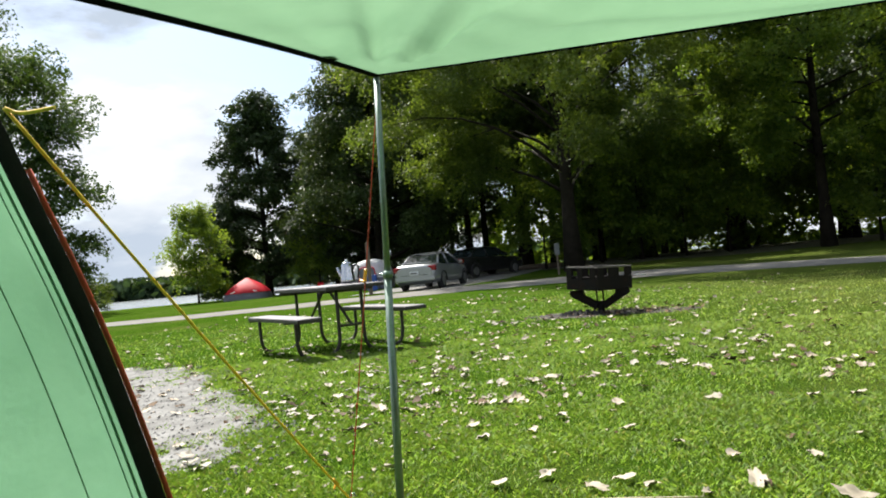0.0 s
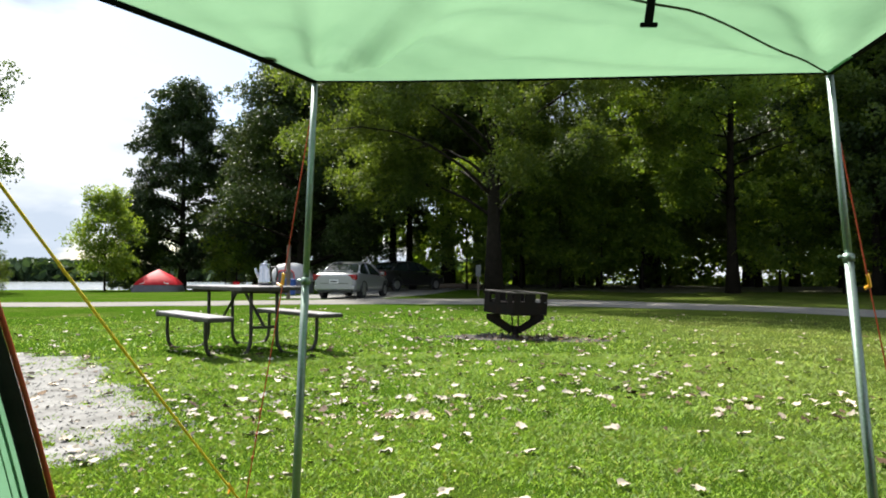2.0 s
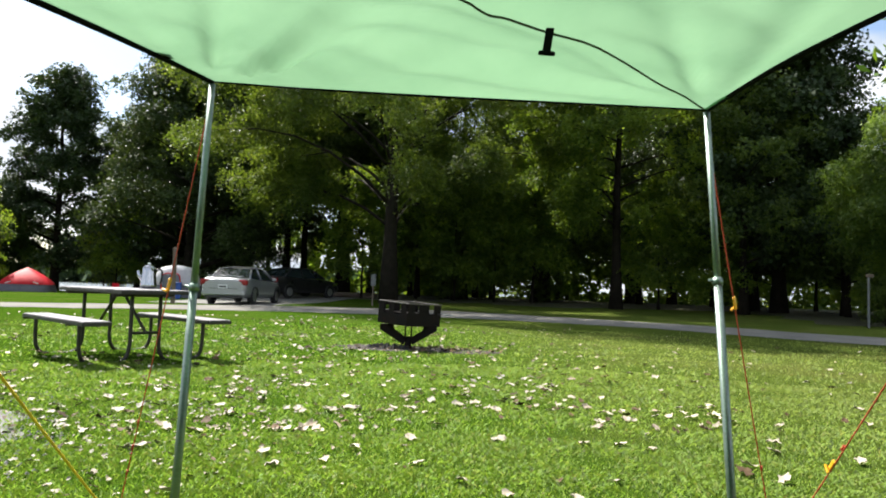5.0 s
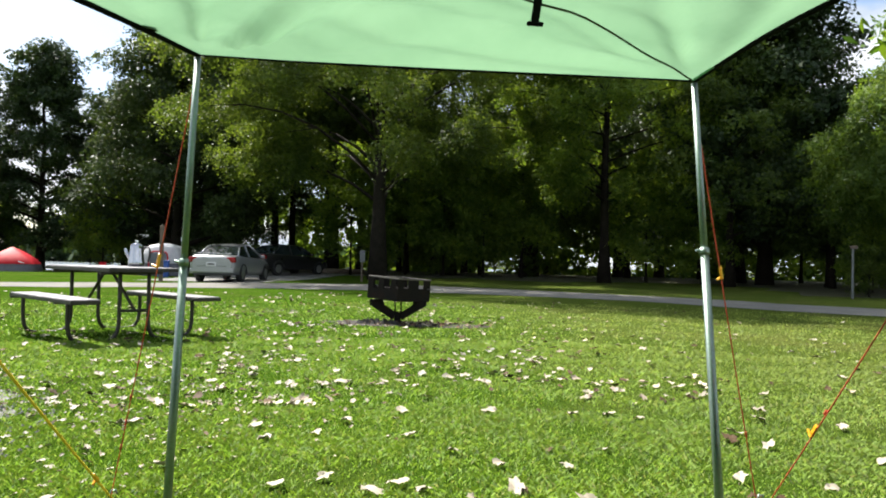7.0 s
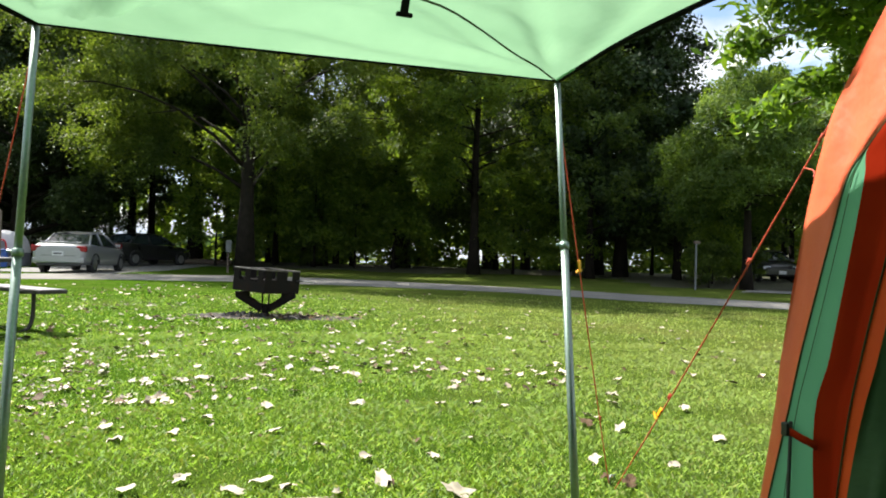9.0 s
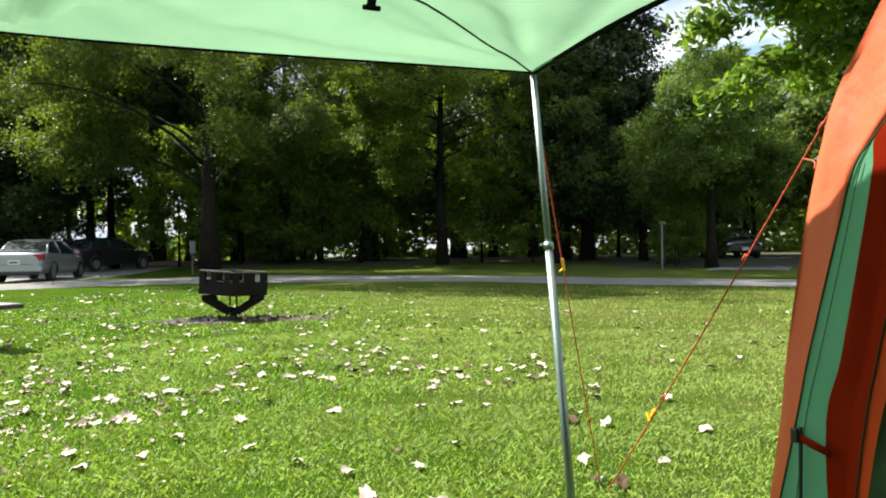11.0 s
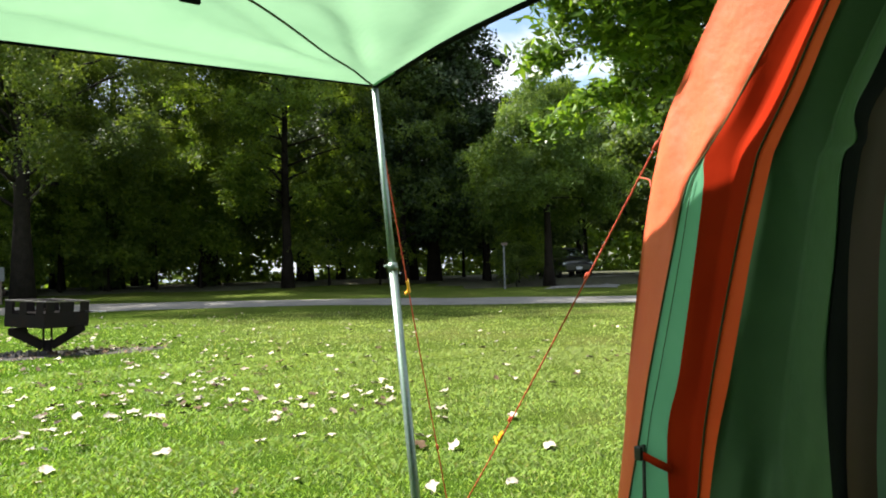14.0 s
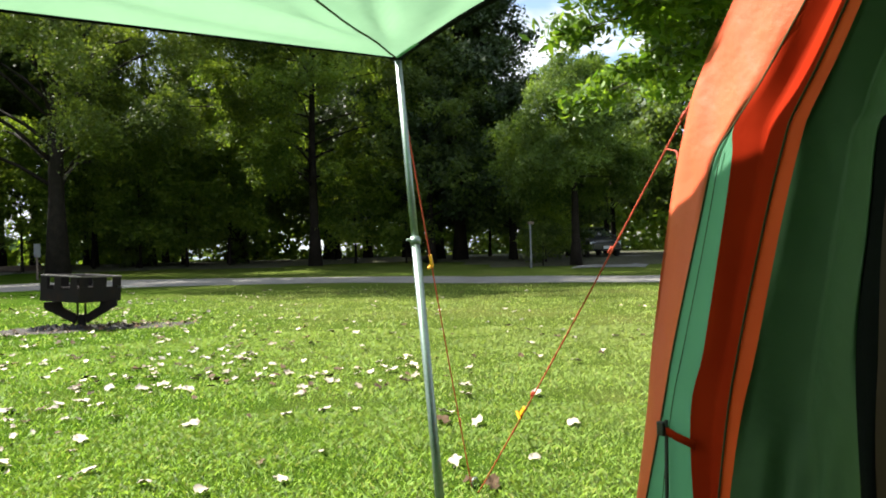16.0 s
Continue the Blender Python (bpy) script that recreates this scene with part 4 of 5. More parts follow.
def build_guy(a, b, material, colour, clip_at, knots=(), second=None):
    g = thing("guy_line", Matrix.Identity(4), colour + " tent guy line pulled tight to a peg", "guy line", "guy lines")
    pts = []
    for i in range(25):
        q = a.lerp(b, i / 24)
        pts.append(q - Vector((0, 0, 0.012 * math.sin(math.pi * i / 24))))
    part("cord", tube(pts, 0.0042 if material is YELLOWCORD else 0.0022, 6), material, g)
    q = a.lerp(b, clip_at)
    d = (b - a).normalized()
    turn = d.to_track_quat("Z", "X").to_matrix().to_4x4()
    c = bmesh.new()
    add_box(c, (0.014, 0.008, 0.045), Matrix.Translation(q) @ turn, 0.003)
    add_box(c, (0.03, 0.007, 0.008), Matrix.Translation(q + d * 0.02 + Vector((-0.01, 0, 0))) @ turn, 0.002)
    part("tensioner", c, YELLOWPLASTIC, g, "yellow plastic tensioner")
    if material is YELLOWCORD:
        part("tail", tube(spline((a, a + Vector((0.03, 0.01, -0.012)), a + Vector((0.11, 0.0, -0.012))), 4), 0.004, 6), material, g)
    if second is not None:
        part("lower_loop", tube(spline((a.lerp(b, 0.09), a.lerp(b, 0.05) + Vector((0, 0.01, -0.06)), second), 5), 0.0018, 6), material, g)
    for f in knots:
        part("knot", tube((a.lerp(b, f - 0.006), a.lerp(b, f + 0.006)), 0.0042, 6), material, g)


build_guy(FL + Vector((0, 0, -0.04)), PEG_L, REDCORD, "red", 0.42, (0.74, 0.8, 0.86))
build_guy(FR + Vector((0, 0, -0.06)), PEG_R, REDCORD, "red", 0.393, (0.8,))
build_guy(Vector((-0.84, 1.33, 1.27)), PEG_L + Vector((0.02, 0, 0)), YELLOWCORD, "yellow", 0.90)
build_guy(Vector((1.50, 1.107, 1.214)), PEG_R + Vector((-0.005, -0.04, 0)), REDCORD, "orange-red", 0.685, (0.04, 0.27, 0.63), Vector((1.502, 1.165, 1.075)))


def build_peg(p):
    t = thing("tent_peg", Matrix.Translation(p), "bent steel tent peg in the grass", "tent peg", "tent pegs")
    part("shaft", tube(((0, 0, -0.12), (0, 0, 0.03), (0.006, 0, 0.045), (0.02, 0, 0.045), (0.025, 0, 0.03)), 0.0035, 6), STEEL, t)


build_peg(PEG_L)
build_peg(PEG_R)


def build_stick():
    pts = spline(((-0.25, 2.37, 0.015), (0.10, 2.47, 0.012), (0.42, 2.46, 0.015), (0.72, 2.44, 0.012)), 5)
    t = thing("stick", Matrix.Identity(4), "pale bare stick lying in the grass", "stick")
    part("shaft", tube(pts, [0.007] * 6 + [0.007] * 6 + [0.006] * (len(pts) - 12), 8), DRYPALE, t)


build_stick()


# ---- picnic table ----
TABLE_AT, TABLE_TURN = (-2.12, 8.2), -52


def build_table():
    t = thing("picnic_table", at_ground(*TABLE_AT, TABLE_TURN), "picnic table with pale weathered planks on a dark tube frame", "picnic table")
    L = 1.80
    for k in range(4):
        part("table_plank", box((L, 0.178, 0.042), Matrix.Translation((-0.13, -0.279 + 0.186 * k, 0.745)), 0.006), TABLETOP, t)
    for s in (-1, 1):
        for k in (0, 1):
            part("seat_plank", box((L, 0.125, 0.042), Matrix.Translation((0, s * 0.64 + (k - 0.5) * 0.132, 0.435)), 0.006), TABLETOP, t)
    # dark edging round the planks
    for v in (-0.376, 0.376):
        part("edge_rail", box((L + 0.016, 0.008, 0.034), Matrix.Translation((-0.13, v, 0.737)), 0.002), TABLEFRAME, t)
    for u in (-L / 2 - 0.134, L / 2 - 0.126):
        part("edge_rail", box((0.008, 0.744, 0.034), Matrix.Translation((u, 0, 0.737)), 0.002), TABLEFRAME, t)
    for s in (-0.64, 0.64):
        for v in (-0.133, 0.133):
            part("edge_rail", box((L + 0.016, 0.008, 0.036), Matrix.Translation((0, s + v, 0.427)), 0.002), TABLEFRAME, t)
        for u in (-L / 2 - 0.004, L / 2 + 0.004):
            part("edge_rail", box((0.008, 0.258, 0.036), Matrix.Translation((u, s, 0.427)), 0.002), TABLEFRAME, t)
    for e in (-0.93, 0.42):
        bm = tube(((e, -0.33, 0.705), (e, 0.33, 0.705)), 0.021, 10)
        part("top_bearer", bm, TABLEFRAME, t)
        for s in (-1, 1):
            # the leg drops from the top, runs along the ground and turns up to the seat
            pts = spline([(e, 0.07 * (0.5 + 0.5 * s) + s * v, z) for v, z in ((0.12, 0.70), (0.12, 0.35), (0.125, 0.14), (0.165, 0.035), (0.25, -0.012), (0.50, -0.012), (0.595, 0.045), (0.626, 0.17), (0.63, 0.405))], 5)
            part("leg", tube(pts, 0.021, 10), TABLEFRAME, t)
            part("seat_bearer", tube(((e, s * 0.53, 0.405), (e, s * 0.76, 0.405)), 0.019, 10), TABLEFRAME, t)
        part("cross_tube", tube(((e, -0.12, 0.30), (e, 0.19, 0.30)), 0.017, 10), TABLEFRAME, t)
        part("brace", tube(((e, 0.04, 0.305), (-0.25 + e * 0.12, 0.04, 0.715)), 0.017, 10), TABLEFRAME, t)
    return t


build_table()


def on_table(u, v):
    m = at_ground(*TABLE_AT, TABLE_TURN)
    return m @ Vector((u, v, 0.766))


def build_percolator():
    p = on_table(-0.05, 0.25)
    t = thing("coffee_percolator", Matrix.Translation(p) @ Matrix.Scale(1.02, 4), "polished steel coffee percolator standing on the table", "percolator")
    bm = bmesh.new()
    add_tube(bm, [(0, 0, z) for z in (0.0, 0.004, 0.05, 0.13, 0.20, 0.235, 0.24)], [0.085, 0.088, 0.086, 0.078, 0.070, 0.068, 0.066], 24)
    part("pot", bm, CHROME, t)
    part("base", tube([(0, 0, -0.001), (0, 0, 0.03)], [0.087, 0.0885], 24), BLACKPLASTIC, t)
    part("lid", tube([(0, 0, 0.24), (0, 0, 0.255), (0, 0, 0.27)], [0.068, 0.055, 0.02], 24), CHROME, t)
    part("knob", tube([(0, 0, 0.268), (0, 0, 0.28), (0, 0, 0.295)], [0.01, 0.02, 0.012], 14), CLEARLAMP, t, "clear glass knob")
    part("spout", tube(((-0.065, 0, 0.10), (-0.105, 0, 0.15), (-0.12, 0, 0.205)), [0.026, 0.02, 0.013], 12), CHROME, t)
    part("handle", tube(spline(((0.066, 0, 0.215), (0.13, 0, 0.215), (0.14, 0, 0.14), (0.125, 0, 0.06)), 5), 0.011, 8), BLACKPLASTIC, t, "black plastic handle")


build_percolator()


# ---- grill ----
def build_grill():
    g = thing("park_grill", at_ground(1.26, 10.22, -17), "rusty black iron park grill on a short post", "grill")
    W, D, H, z0 = 0.61, 0.69, 0.335, 0.35
    # the firebox stands askew on its arms and sags a little
    body = Matrix.Translation((0, 0, z0)) @ Matrix.Rotation(radians(3.5), 4, "Y") @ Matrix.Rotation(radians(-34), 4, "Z")
    def plate(name, size, at, bevel=0.003, mat=RUST):
        return part(name, box(size, body @ Matrix.Translation(at), bevel), mat, g)
    plate("floor_plate", (W, D, 0.008), (0, 0, 0))
    plate("front_plate", (W, 0.008, H * 0.46), (0, -D / 2, H * 0.23))
    for x in (-0.25, -0.03, 0.22):
        plate("front_upright", (0.11, 0.008, H * 0.46), (x, -D / 2, H * 0.69))
    plate("front_rail", (W, 0.016, 0.018), (0, -D / 2, H * 0.95), 0.003, RUSTEDGE)
    plate("back_plate", (W, 0.008, H * 0.52), (0, D / 2, H * 0.26))
    for x in (-0.235, 0.0, 0.235):
        plate("back_upright", (0.13, 0.008, H * 0.42), (x, D / 2, H * 0.73))
    plate("top_rail", (W, 0.016, 0.018), (0, D / 2, H * 0.95), 0.003, RUSTEDGE)
    for s in (-1, 1):
        plate("side_plate", (0.008, D, H * 0.56), (s * W / 2, 0, H * 0.28))
        for y, w in ((-0.275, 0.13), (-0.02, 0.22), (0.265, 0.15)):
            plate("side_upright", (0.008, w, H * 0.36), (s * W / 2, y, H * 0.74))
        plate("top_rail", (0.016, D, 0.018), (s * W / 2, 0, H * 0.95), 0.003, RUSTEDGE)
        for k in range(3):
            plate("grate_notch", (0.02, 0.03, 0.022), (s * (W / 2 - 0.012), -D / 2 + 0.015, 0.09 + k * 0.07))
    for k in range(10):
        x = -0.26 + k * 0.058
        part("grate_bar", tube((body @ Vector((x, -D / 2 + 0.01, H * 0.5)), body @ Vector((x, D / 2 - 0.01, H * 0.5))), 0.006, 6), RUST, g)
    part("grate_handle", tube((body @ Vector((W / 2, 0.28, H * 0.55)), body @ Vector((W / 2 + 0.22, 0.40, H * 0.55))), 0.008, 8), ALLOY, g, "bare steel grate handle")
    # sloping arms down to the post
    for s in (-1, 1):
        bm = bmesh.new()
        quad = [Vector((s * 0.42, 0, z0 - 0.004)), Vector((s * 0.42, 0, z0 - 0.085)), Vector((s * 0.07, 0, 0.055)), Vector((s * 0.03, 0, 0.15)), Vector((s * 0.22, 0, z0 - 0.08)), Vector((s * 0.24, 0, z0 - 0.004))]
        lo = [bm.verts.new(q + Vector((0, -0.05, 0))) for q in quad]
        hi = [bm.verts.new(q + Vector((0, 0.05, 0))) for q in quad]
        bm.faces.new(lo), bm.faces.new(hi[::-1])
        for i in range(6):
            bm.faces.new((lo[i], lo[(i + 1) % 6], hi[(i + 1) % 6], hi[i]))
        part("support_arm", bm, RUST, g)
    part("post", tube(((0, 0, -0.1), (0, 0, 0.17)), 0.05, 14), RUST, g)
    for s in (-1, 1):
        part("pivot_lug", box((0.015, 0.06, 0.24), Matrix.Translation((s * 0.045, 0, 0.25)), 0.003), RUST, g)


build_grill()


# ---- cars ----
def build_car(name, m, label, paint, length, width, height, lamps=True, spoiler=False, front_lamps=False):
    c = thing(name, m, label, "car", "parked cars")
    L, W, H = length, width, height
    # body: sections along the length; half width, sill, belt heights
    st = [(-0.5, 0.80, 0.32, 0.60), (-0.485, 0.92, 0.26, 0.66), (-0.46, 0.97, 0.22, 0.685), (-0.36, 1.0, 0.19, 0.69), (-0.2, 1.0, 0.18, 0.665), (0.0, 1.0, 0.18, 0.645), (0.18, 1.0, 0.18, 0.63), (0.34, 0.98, 0.19, 0.60), (0.44, 0.93, 0.21, 0.54), (0.485, 0.84, 0.25, 0.46), (0.5, 0.70, 0.30, 0.40)]
    bm = bmesh.new()
    rings = []
    for u, w, lo, hi in st:
        hw = W / 2 * w
        z0, z1 = lo * H, hi * H
        prof = [(-0.93, z0), (-1.0, z0 + (z1 - z0) * 0.30), (-1.0, z0 + (z1 - z0) * 0.60), (-0.95, z1 - 0.05), (-0.84, z1), (-0.4, z1 + 0.015), (0.4, z1 + 0.015), (0.84, z1), (0.95, z1 - 0.05), (1.0, z0 + (z1 - z0) * 0.60), (1.0, z0 + (z1 - z0) * 0.30), (0.93, z0)]
        rings.append([bm.verts.new((hw * a, L * u, z)) for a, z in prof])
    for a, b in zip(rings, rings[1:]):
        for k in range(len(a)):
            f = bm.faces.new((a[k], a[(k + 1) % len(a)], b[(k + 1) % len(a)], b[k]))
            f.smooth = True
    bm.faces.new(rings[0]), bm.faces.new(rings[-1][::-1])
    body = part("body", bm, paint, c)
    # cabin: glass sides with a painted roof
    cab = [(-0.36, 0.69, 0.80), (-0.235, 0.955, 0.64), (-0.12, 1.0, 0.62), (0.02, 0.995, 0.62), (0.10, 0.95, 0.63), (0.25, 0.63, 0.78)]
    bm = bmesh.new()
    rings = []
    for u, top, tw in cab:
        zb = 0.655 * H
        zt = max(top * H - 0.03, zb + 0.01)
        hw = W / 2
        rings.append([bm.verts.new(v) for v in ((-hw * 0.86, L * u, zb), (-hw * tw * 1.04, L * u, zt), (hw * tw * 1.04, L * u, zt), (hw * 0.86, L * u, zb))])
    corners = [[v.co.copy() for v in r] for r in rings]
    bm.free()
    for i, (ra, rb) in enumerate(zip(corners, corners[1:])):
        for k in range(3):
            if k == 1 and 0 < i < 4:
                continue
            pane = bmesh.new()
            pane.faces.new([pane.verts.new(q) for q in (ra[k], ra[k + 1], rb[k + 1], rb[k])])
            part("side_window" if k != 1 else ("rear_window" if i == 0 else "windscreen"), pane, CARGLASS, c)
    bm = bmesh.new()
    rings = []
    for u, top, tw in cab[1:5]:
        hw = W / 2 * tw
        zt = top * H
        rings.append([bm.verts.new(v) for v in ((-hw * 1.09, L * u, zt - 0.05), (-hw, L * u, zt - 0.005), (0, L * u, zt + 0.02), (hw, L * u, zt - 0.005), (hw * 1.09, L * u, zt - 0.05))])
    for a, b in zip(rings, rings[1:]):
        for k in range(4):
            f = bm.faces.new((a[k], a[k + 1], b[k + 1], b[k]))
            f.smooth = True
    part("roof", bm, paint, c)
    hw = W / 2
    for s in (-1, 1):
        for (u0, t0, w0), (u1, t1, w1) in ((cab[0], cab[1]), (cab[2], cab[2]), (cab[5], cab[4])):
            if u0 == u1:
                a, b = (s * hw * 0.88, L * (u0 + 0.03), 0.66 * H), (s * hw * w0 * 1.07, L * (u0 + 0.02), t0 * H - 0.04)
            else:
                a, b = (s * hw * 0.865, L * u0, 0.665 * H), (s * hw * w1 * 1.07, L * u1, t1 * H - 0.04)
            part("pillar", tube((a, b), 0.035, 6), paint, c)
        part("mirror", box((0.18, 0.09, 0.12), Matrix.Translation((s * (hw + 0.06), L * 0.17, 0.68 * H)), 0.03), paint, c)
        for u in (-0.30, 0.315):
            wheel = part("wheel", tube(((s * (hw - 0.21), L * u, 0.31), (s * (hw - 0.19), L * u, 0.31), (s * (hw - 0.03), L * u, 0.31), (s * (hw - 0.005), L * u, 0.31)), [0.28, 0.315, 0.315, 0.28], 22), TYRE, c)
            part("rim", tube(((s * (hw - 0.02), L * u, 0.31), (s * (hw + 0.001), L * u, 0.31)), [0.21, 0.19], 18), ALLOY, wheel)
            part("wheel_arch", tube([(s * (hw + 0.004), L * u + 0.36 * math.cos(a), 0.31 + 0.36 * math.sin(a)) for a in [math.pi * k / 12 for k in range(13)]], 0.03, 6), BLACKPLASTIC, c)
        if lamps:
            part("tail_lamp", box((0.34, 0.16, 0.20), Matrix.Translation((s * hw * 0.80, -L * 0.482, 0.57 * H)), 0.04), REDLAMP, c, "red tail lamp")
        if front_lamps:
            part("head_lamp", box((0.34, 0.16, 0.13), Matrix.Translation((s * hw * 0.68, L * 0.465, 0.44 * H)), 0.03), CLEARLAMP, c, "clear head lamp")
    part("rear_bumper", box((W * 0.93, 0.14, 0.20), Matrix.Translation((0, -L * 0.485, 0.30 * H)), 0.05), paint, c)
    part("rear_skirt", box((W * 0.80, 0.10, 0.09), Matrix.Translation((0, -L * 0.482, 0.20 * H)), 0.02), BLACKPLASTIC, c)
    part("front_bumper", box((W * 0.84, 0.14, 0.22), Matrix.Translation((0, L * 0.483, 0.29 * H)), 0.05), paint, c)
    part("number_plate", box((0.36, 0.015, 0.15), Matrix.Translation((0, -L * 0.508, 0.46 * H)), 0.004), PLATE, c, "pale number plate with dark bars")
    part("plate_bars", box((0.26, 0.006, 0.05), Matrix.Translation((0, -L * 0.511, 0.46 * H)), 0.001), BLACKPLASTIC, c)
    part("trunk_line", box((W * 0.62, 0.012, 0.015), Matrix.Translation((0, -L * 0.4995, 0.41 * H)), 0.002), BLACKPLASTIC, c)
    if front_lamps:
        part("front_plate", box((0.32, 0.015, 0.14), Matrix.Translation((0, L * 0.512, 0.30 * H)), 0.004), PLATE, c)
    if spoiler:
        bm = box((W * 0.74, 0.13, 0.03), Matrix.Translation((0, -L * 0.455, 0.728 * H)), 0.01)
        for s in (-1, 1):
            add_box(bm, (0.05, 0.09, 0.10), Matrix.Translation((s * W * 0.30, -L * 0.455, 0.70 * H)), 0.01)
        part("spoiler", bm, paint, c)
    return c


build_car("sedan", at_ground(-3.4, 28.4, -12), "silver sedan with red tail lamps on the gravel pad", SILVER, 4.6, 1.76, 1.44, True, True)
build_car("black_car", at_ground(-1.75, 35.2, -40), "glossy black sedan parked behind the silver one", BLACKPAINT, 4.7, 1.8, 1.48)
build_car("dark_car", at_ground(27.0, 26.6, 152), "dark car facing the road under the trees", BLACKPAINT, 4.6, 1.8, 1.55, False, False, True)


# ---- neighbours' camp ----
def dome(rx, ry, h, z0, z1, n=28, rings=8, power=1.0, peaked=False):
    """The part of a dome between two shares of its height."""
    bm = bmesh.new()
    grid = []
    for j in range(rings + 1):
        f = z0 + (z1 - z0) * j / rings
        r = math.cos(math.asin(min(1, f))) ** power if f < 1 else 0.0
        if peaked:
            r = max(0.0, 1 - f ** 2.0)
        line = []
        for k in range(n):
            a = 2 * math.pi * k / n
            sq = 1 / max(abs(math.cos(a)), abs(math.sin(a))) ** 0.55
            line.append(bm.verts.new((rx * r * math.cos(a) * sq, ry * r * math.sin(a) * sq, h * f)))
        grid.append(line)
    for a, b in zip(grid, grid[1:]):
        for k in range(n):
            f = bm.faces.new((a[k], a[(k + 1) % n], b[(k + 1) % n], b[k]))
            f.smooth = True
    bm.faces.new(grid[-1])
    return bm


def build_red_tent():
    t = thing("dome_tent", at_ground(-15.65, 38.8, 10), "red and grey dome tent on the grass near the lake", "tent", "neighbouring tents")
    part("wall", dome(1.36, 1.2, 1.22, 0.0, 0.55, peaked=True), GREYTENT, t, "grey nylon wall")
    part("fly", dome(1.40, 1.24, 1.25, 0.30, 0.995, peaked=True), REDTENT, t, "red nylon fly")
    for s in (-1, 1):
        part("side_flash", box((0.26, 0.03, 0.05), Matrix.Translation((s * 0.62, -1.10, 0.46)) @ Matrix.Rotation(s * 0.3, 4, "Y"), 0.008), WHITETENT, t, "pale reflective flash")


def build_white_tent():
    t = thing("cabin_tent", at_ground(-6.85, 32.5, -6, 0.78), "white and grey tent with a red-trimmed door", "tent", "neighbouring tents")
    part("wall", dome(1.25, 1.1, 1.8, 0.0, 0.45, power=0.6), GREYTENT, t, "grey nylon wall")
    part("fly", dome(1.29, 1.14, 1.82, 0.38, 0.999, power=0.5), WHITETENT, t, "white nylon fly")
    part("door", box((0.95, 0.03, 1.05), Matrix.Translation((0.05, -1.24, 0.75)), 0.01), GREYTENT, t)
    arch = spline(((-0.45, -1.27, 0.25), (-0.46, -1.27, 0.9), (-0.36, -1.25, 1.28), (0.05, -1.24, 1.34), (0.46, -1.25, 1.28), (0.56, -1.27, 0.9), (0.55, -1.27, 0.25)), 5)
    part("door_trim", tube(arch, 0.035, 6), REDTENT, t, "red door trim")


def build_cooler():
    t = thing("cooler", at_ground(-6.4, 30.2, 5), "blue plastic cooler standing before the white tent", "cooler")
    part("body", box((0.42, 0.36, 0.62), Matrix.Translation((0, 0, 0.33)), 0.03), BLUE, t)
    part("lid", box((0.45, 0.39, 0.08), Matrix.Translation((0, 0, 0.68)), 0.02), BLUE, t)


def build_post(x, y, h, w, label, head=None, headmat=GREYMETAL, mat=POSTWOOD):
    t = thing("signpost" if head else "wooden_post", at_ground(x, y, 8), label, "post")
    part("post", box((w, w, h + 0.3), Matrix.Translation((0, 0, h / 2 - 0.15)), 0.012), mat, t)
    if head:
        part("sign_panel", box(head, Matrix.Translation((0, -w / 2 - head[1] / 2, h - head[2] / 2)), 0.006), headmat, t)


build_red_tent()
build_white_tent()
build_cooler()
build_post(-5.55, 25.9, 2.0, 0.14, "weathered brown wooden post beside the road")
build_post(1.75, 30.0, 1.35, 0.07, "thin post with a small grey campsite sign", (0.22, 0.03, 0.5))
build_post(17.3, 20.2, 1.75, 0.06, "thin grey post with a small cross board", (0.32, 0.03, 0.10), POSTWOOD, GREYMETAL)
build_post(26.0, 18.6, 1.5, 0.10, "grey utility post with a box", (0.34, 0.16, 0.62), GREYMETAL, GREYMETAL)


def build_chair(x, y, turn):
    t = thing("camp_chair", at_ground(x, y, turn, 0.6), "folding camp chair beside the picnic area", "chair", "camp chairs")
    part("seat", box((0.5, 0.45, 0.02), Matrix.Translation((0, 0, 0.42)), 0.006), REDTENT, t)
    part("backrest", box((0.5, 0.02, 0.45), Matrix.Translation((0, 0.24, 0.68)) @ Matrix.Rotation(-0.2, 4, "X"), 0.006), REDTENT, t)
    for sx in (-1, 1):
        for sy in (-1, 1):
            part("leg", tube(((sx * 0.24, sy * 0.22, 0.0), (sx * 0.24, -sy * 0.18, 0.45)), 0.012, 6), GREYMETAL, t)


build_chair(-9.7, 33.5, 30)


def build_log():
    t = thing("wheel_stop_log", at_ground(1.0, 39.2, 6), "pale weathered log lying at the end of the parking pad", "log")
    part("log", tube(((-1.4, 0, 0.14), (0, 0, 0.145), (1.4, 0, 0.14)), [0.14, 0.15, 0.14], 12), POSTWOOD, t)


build_log()


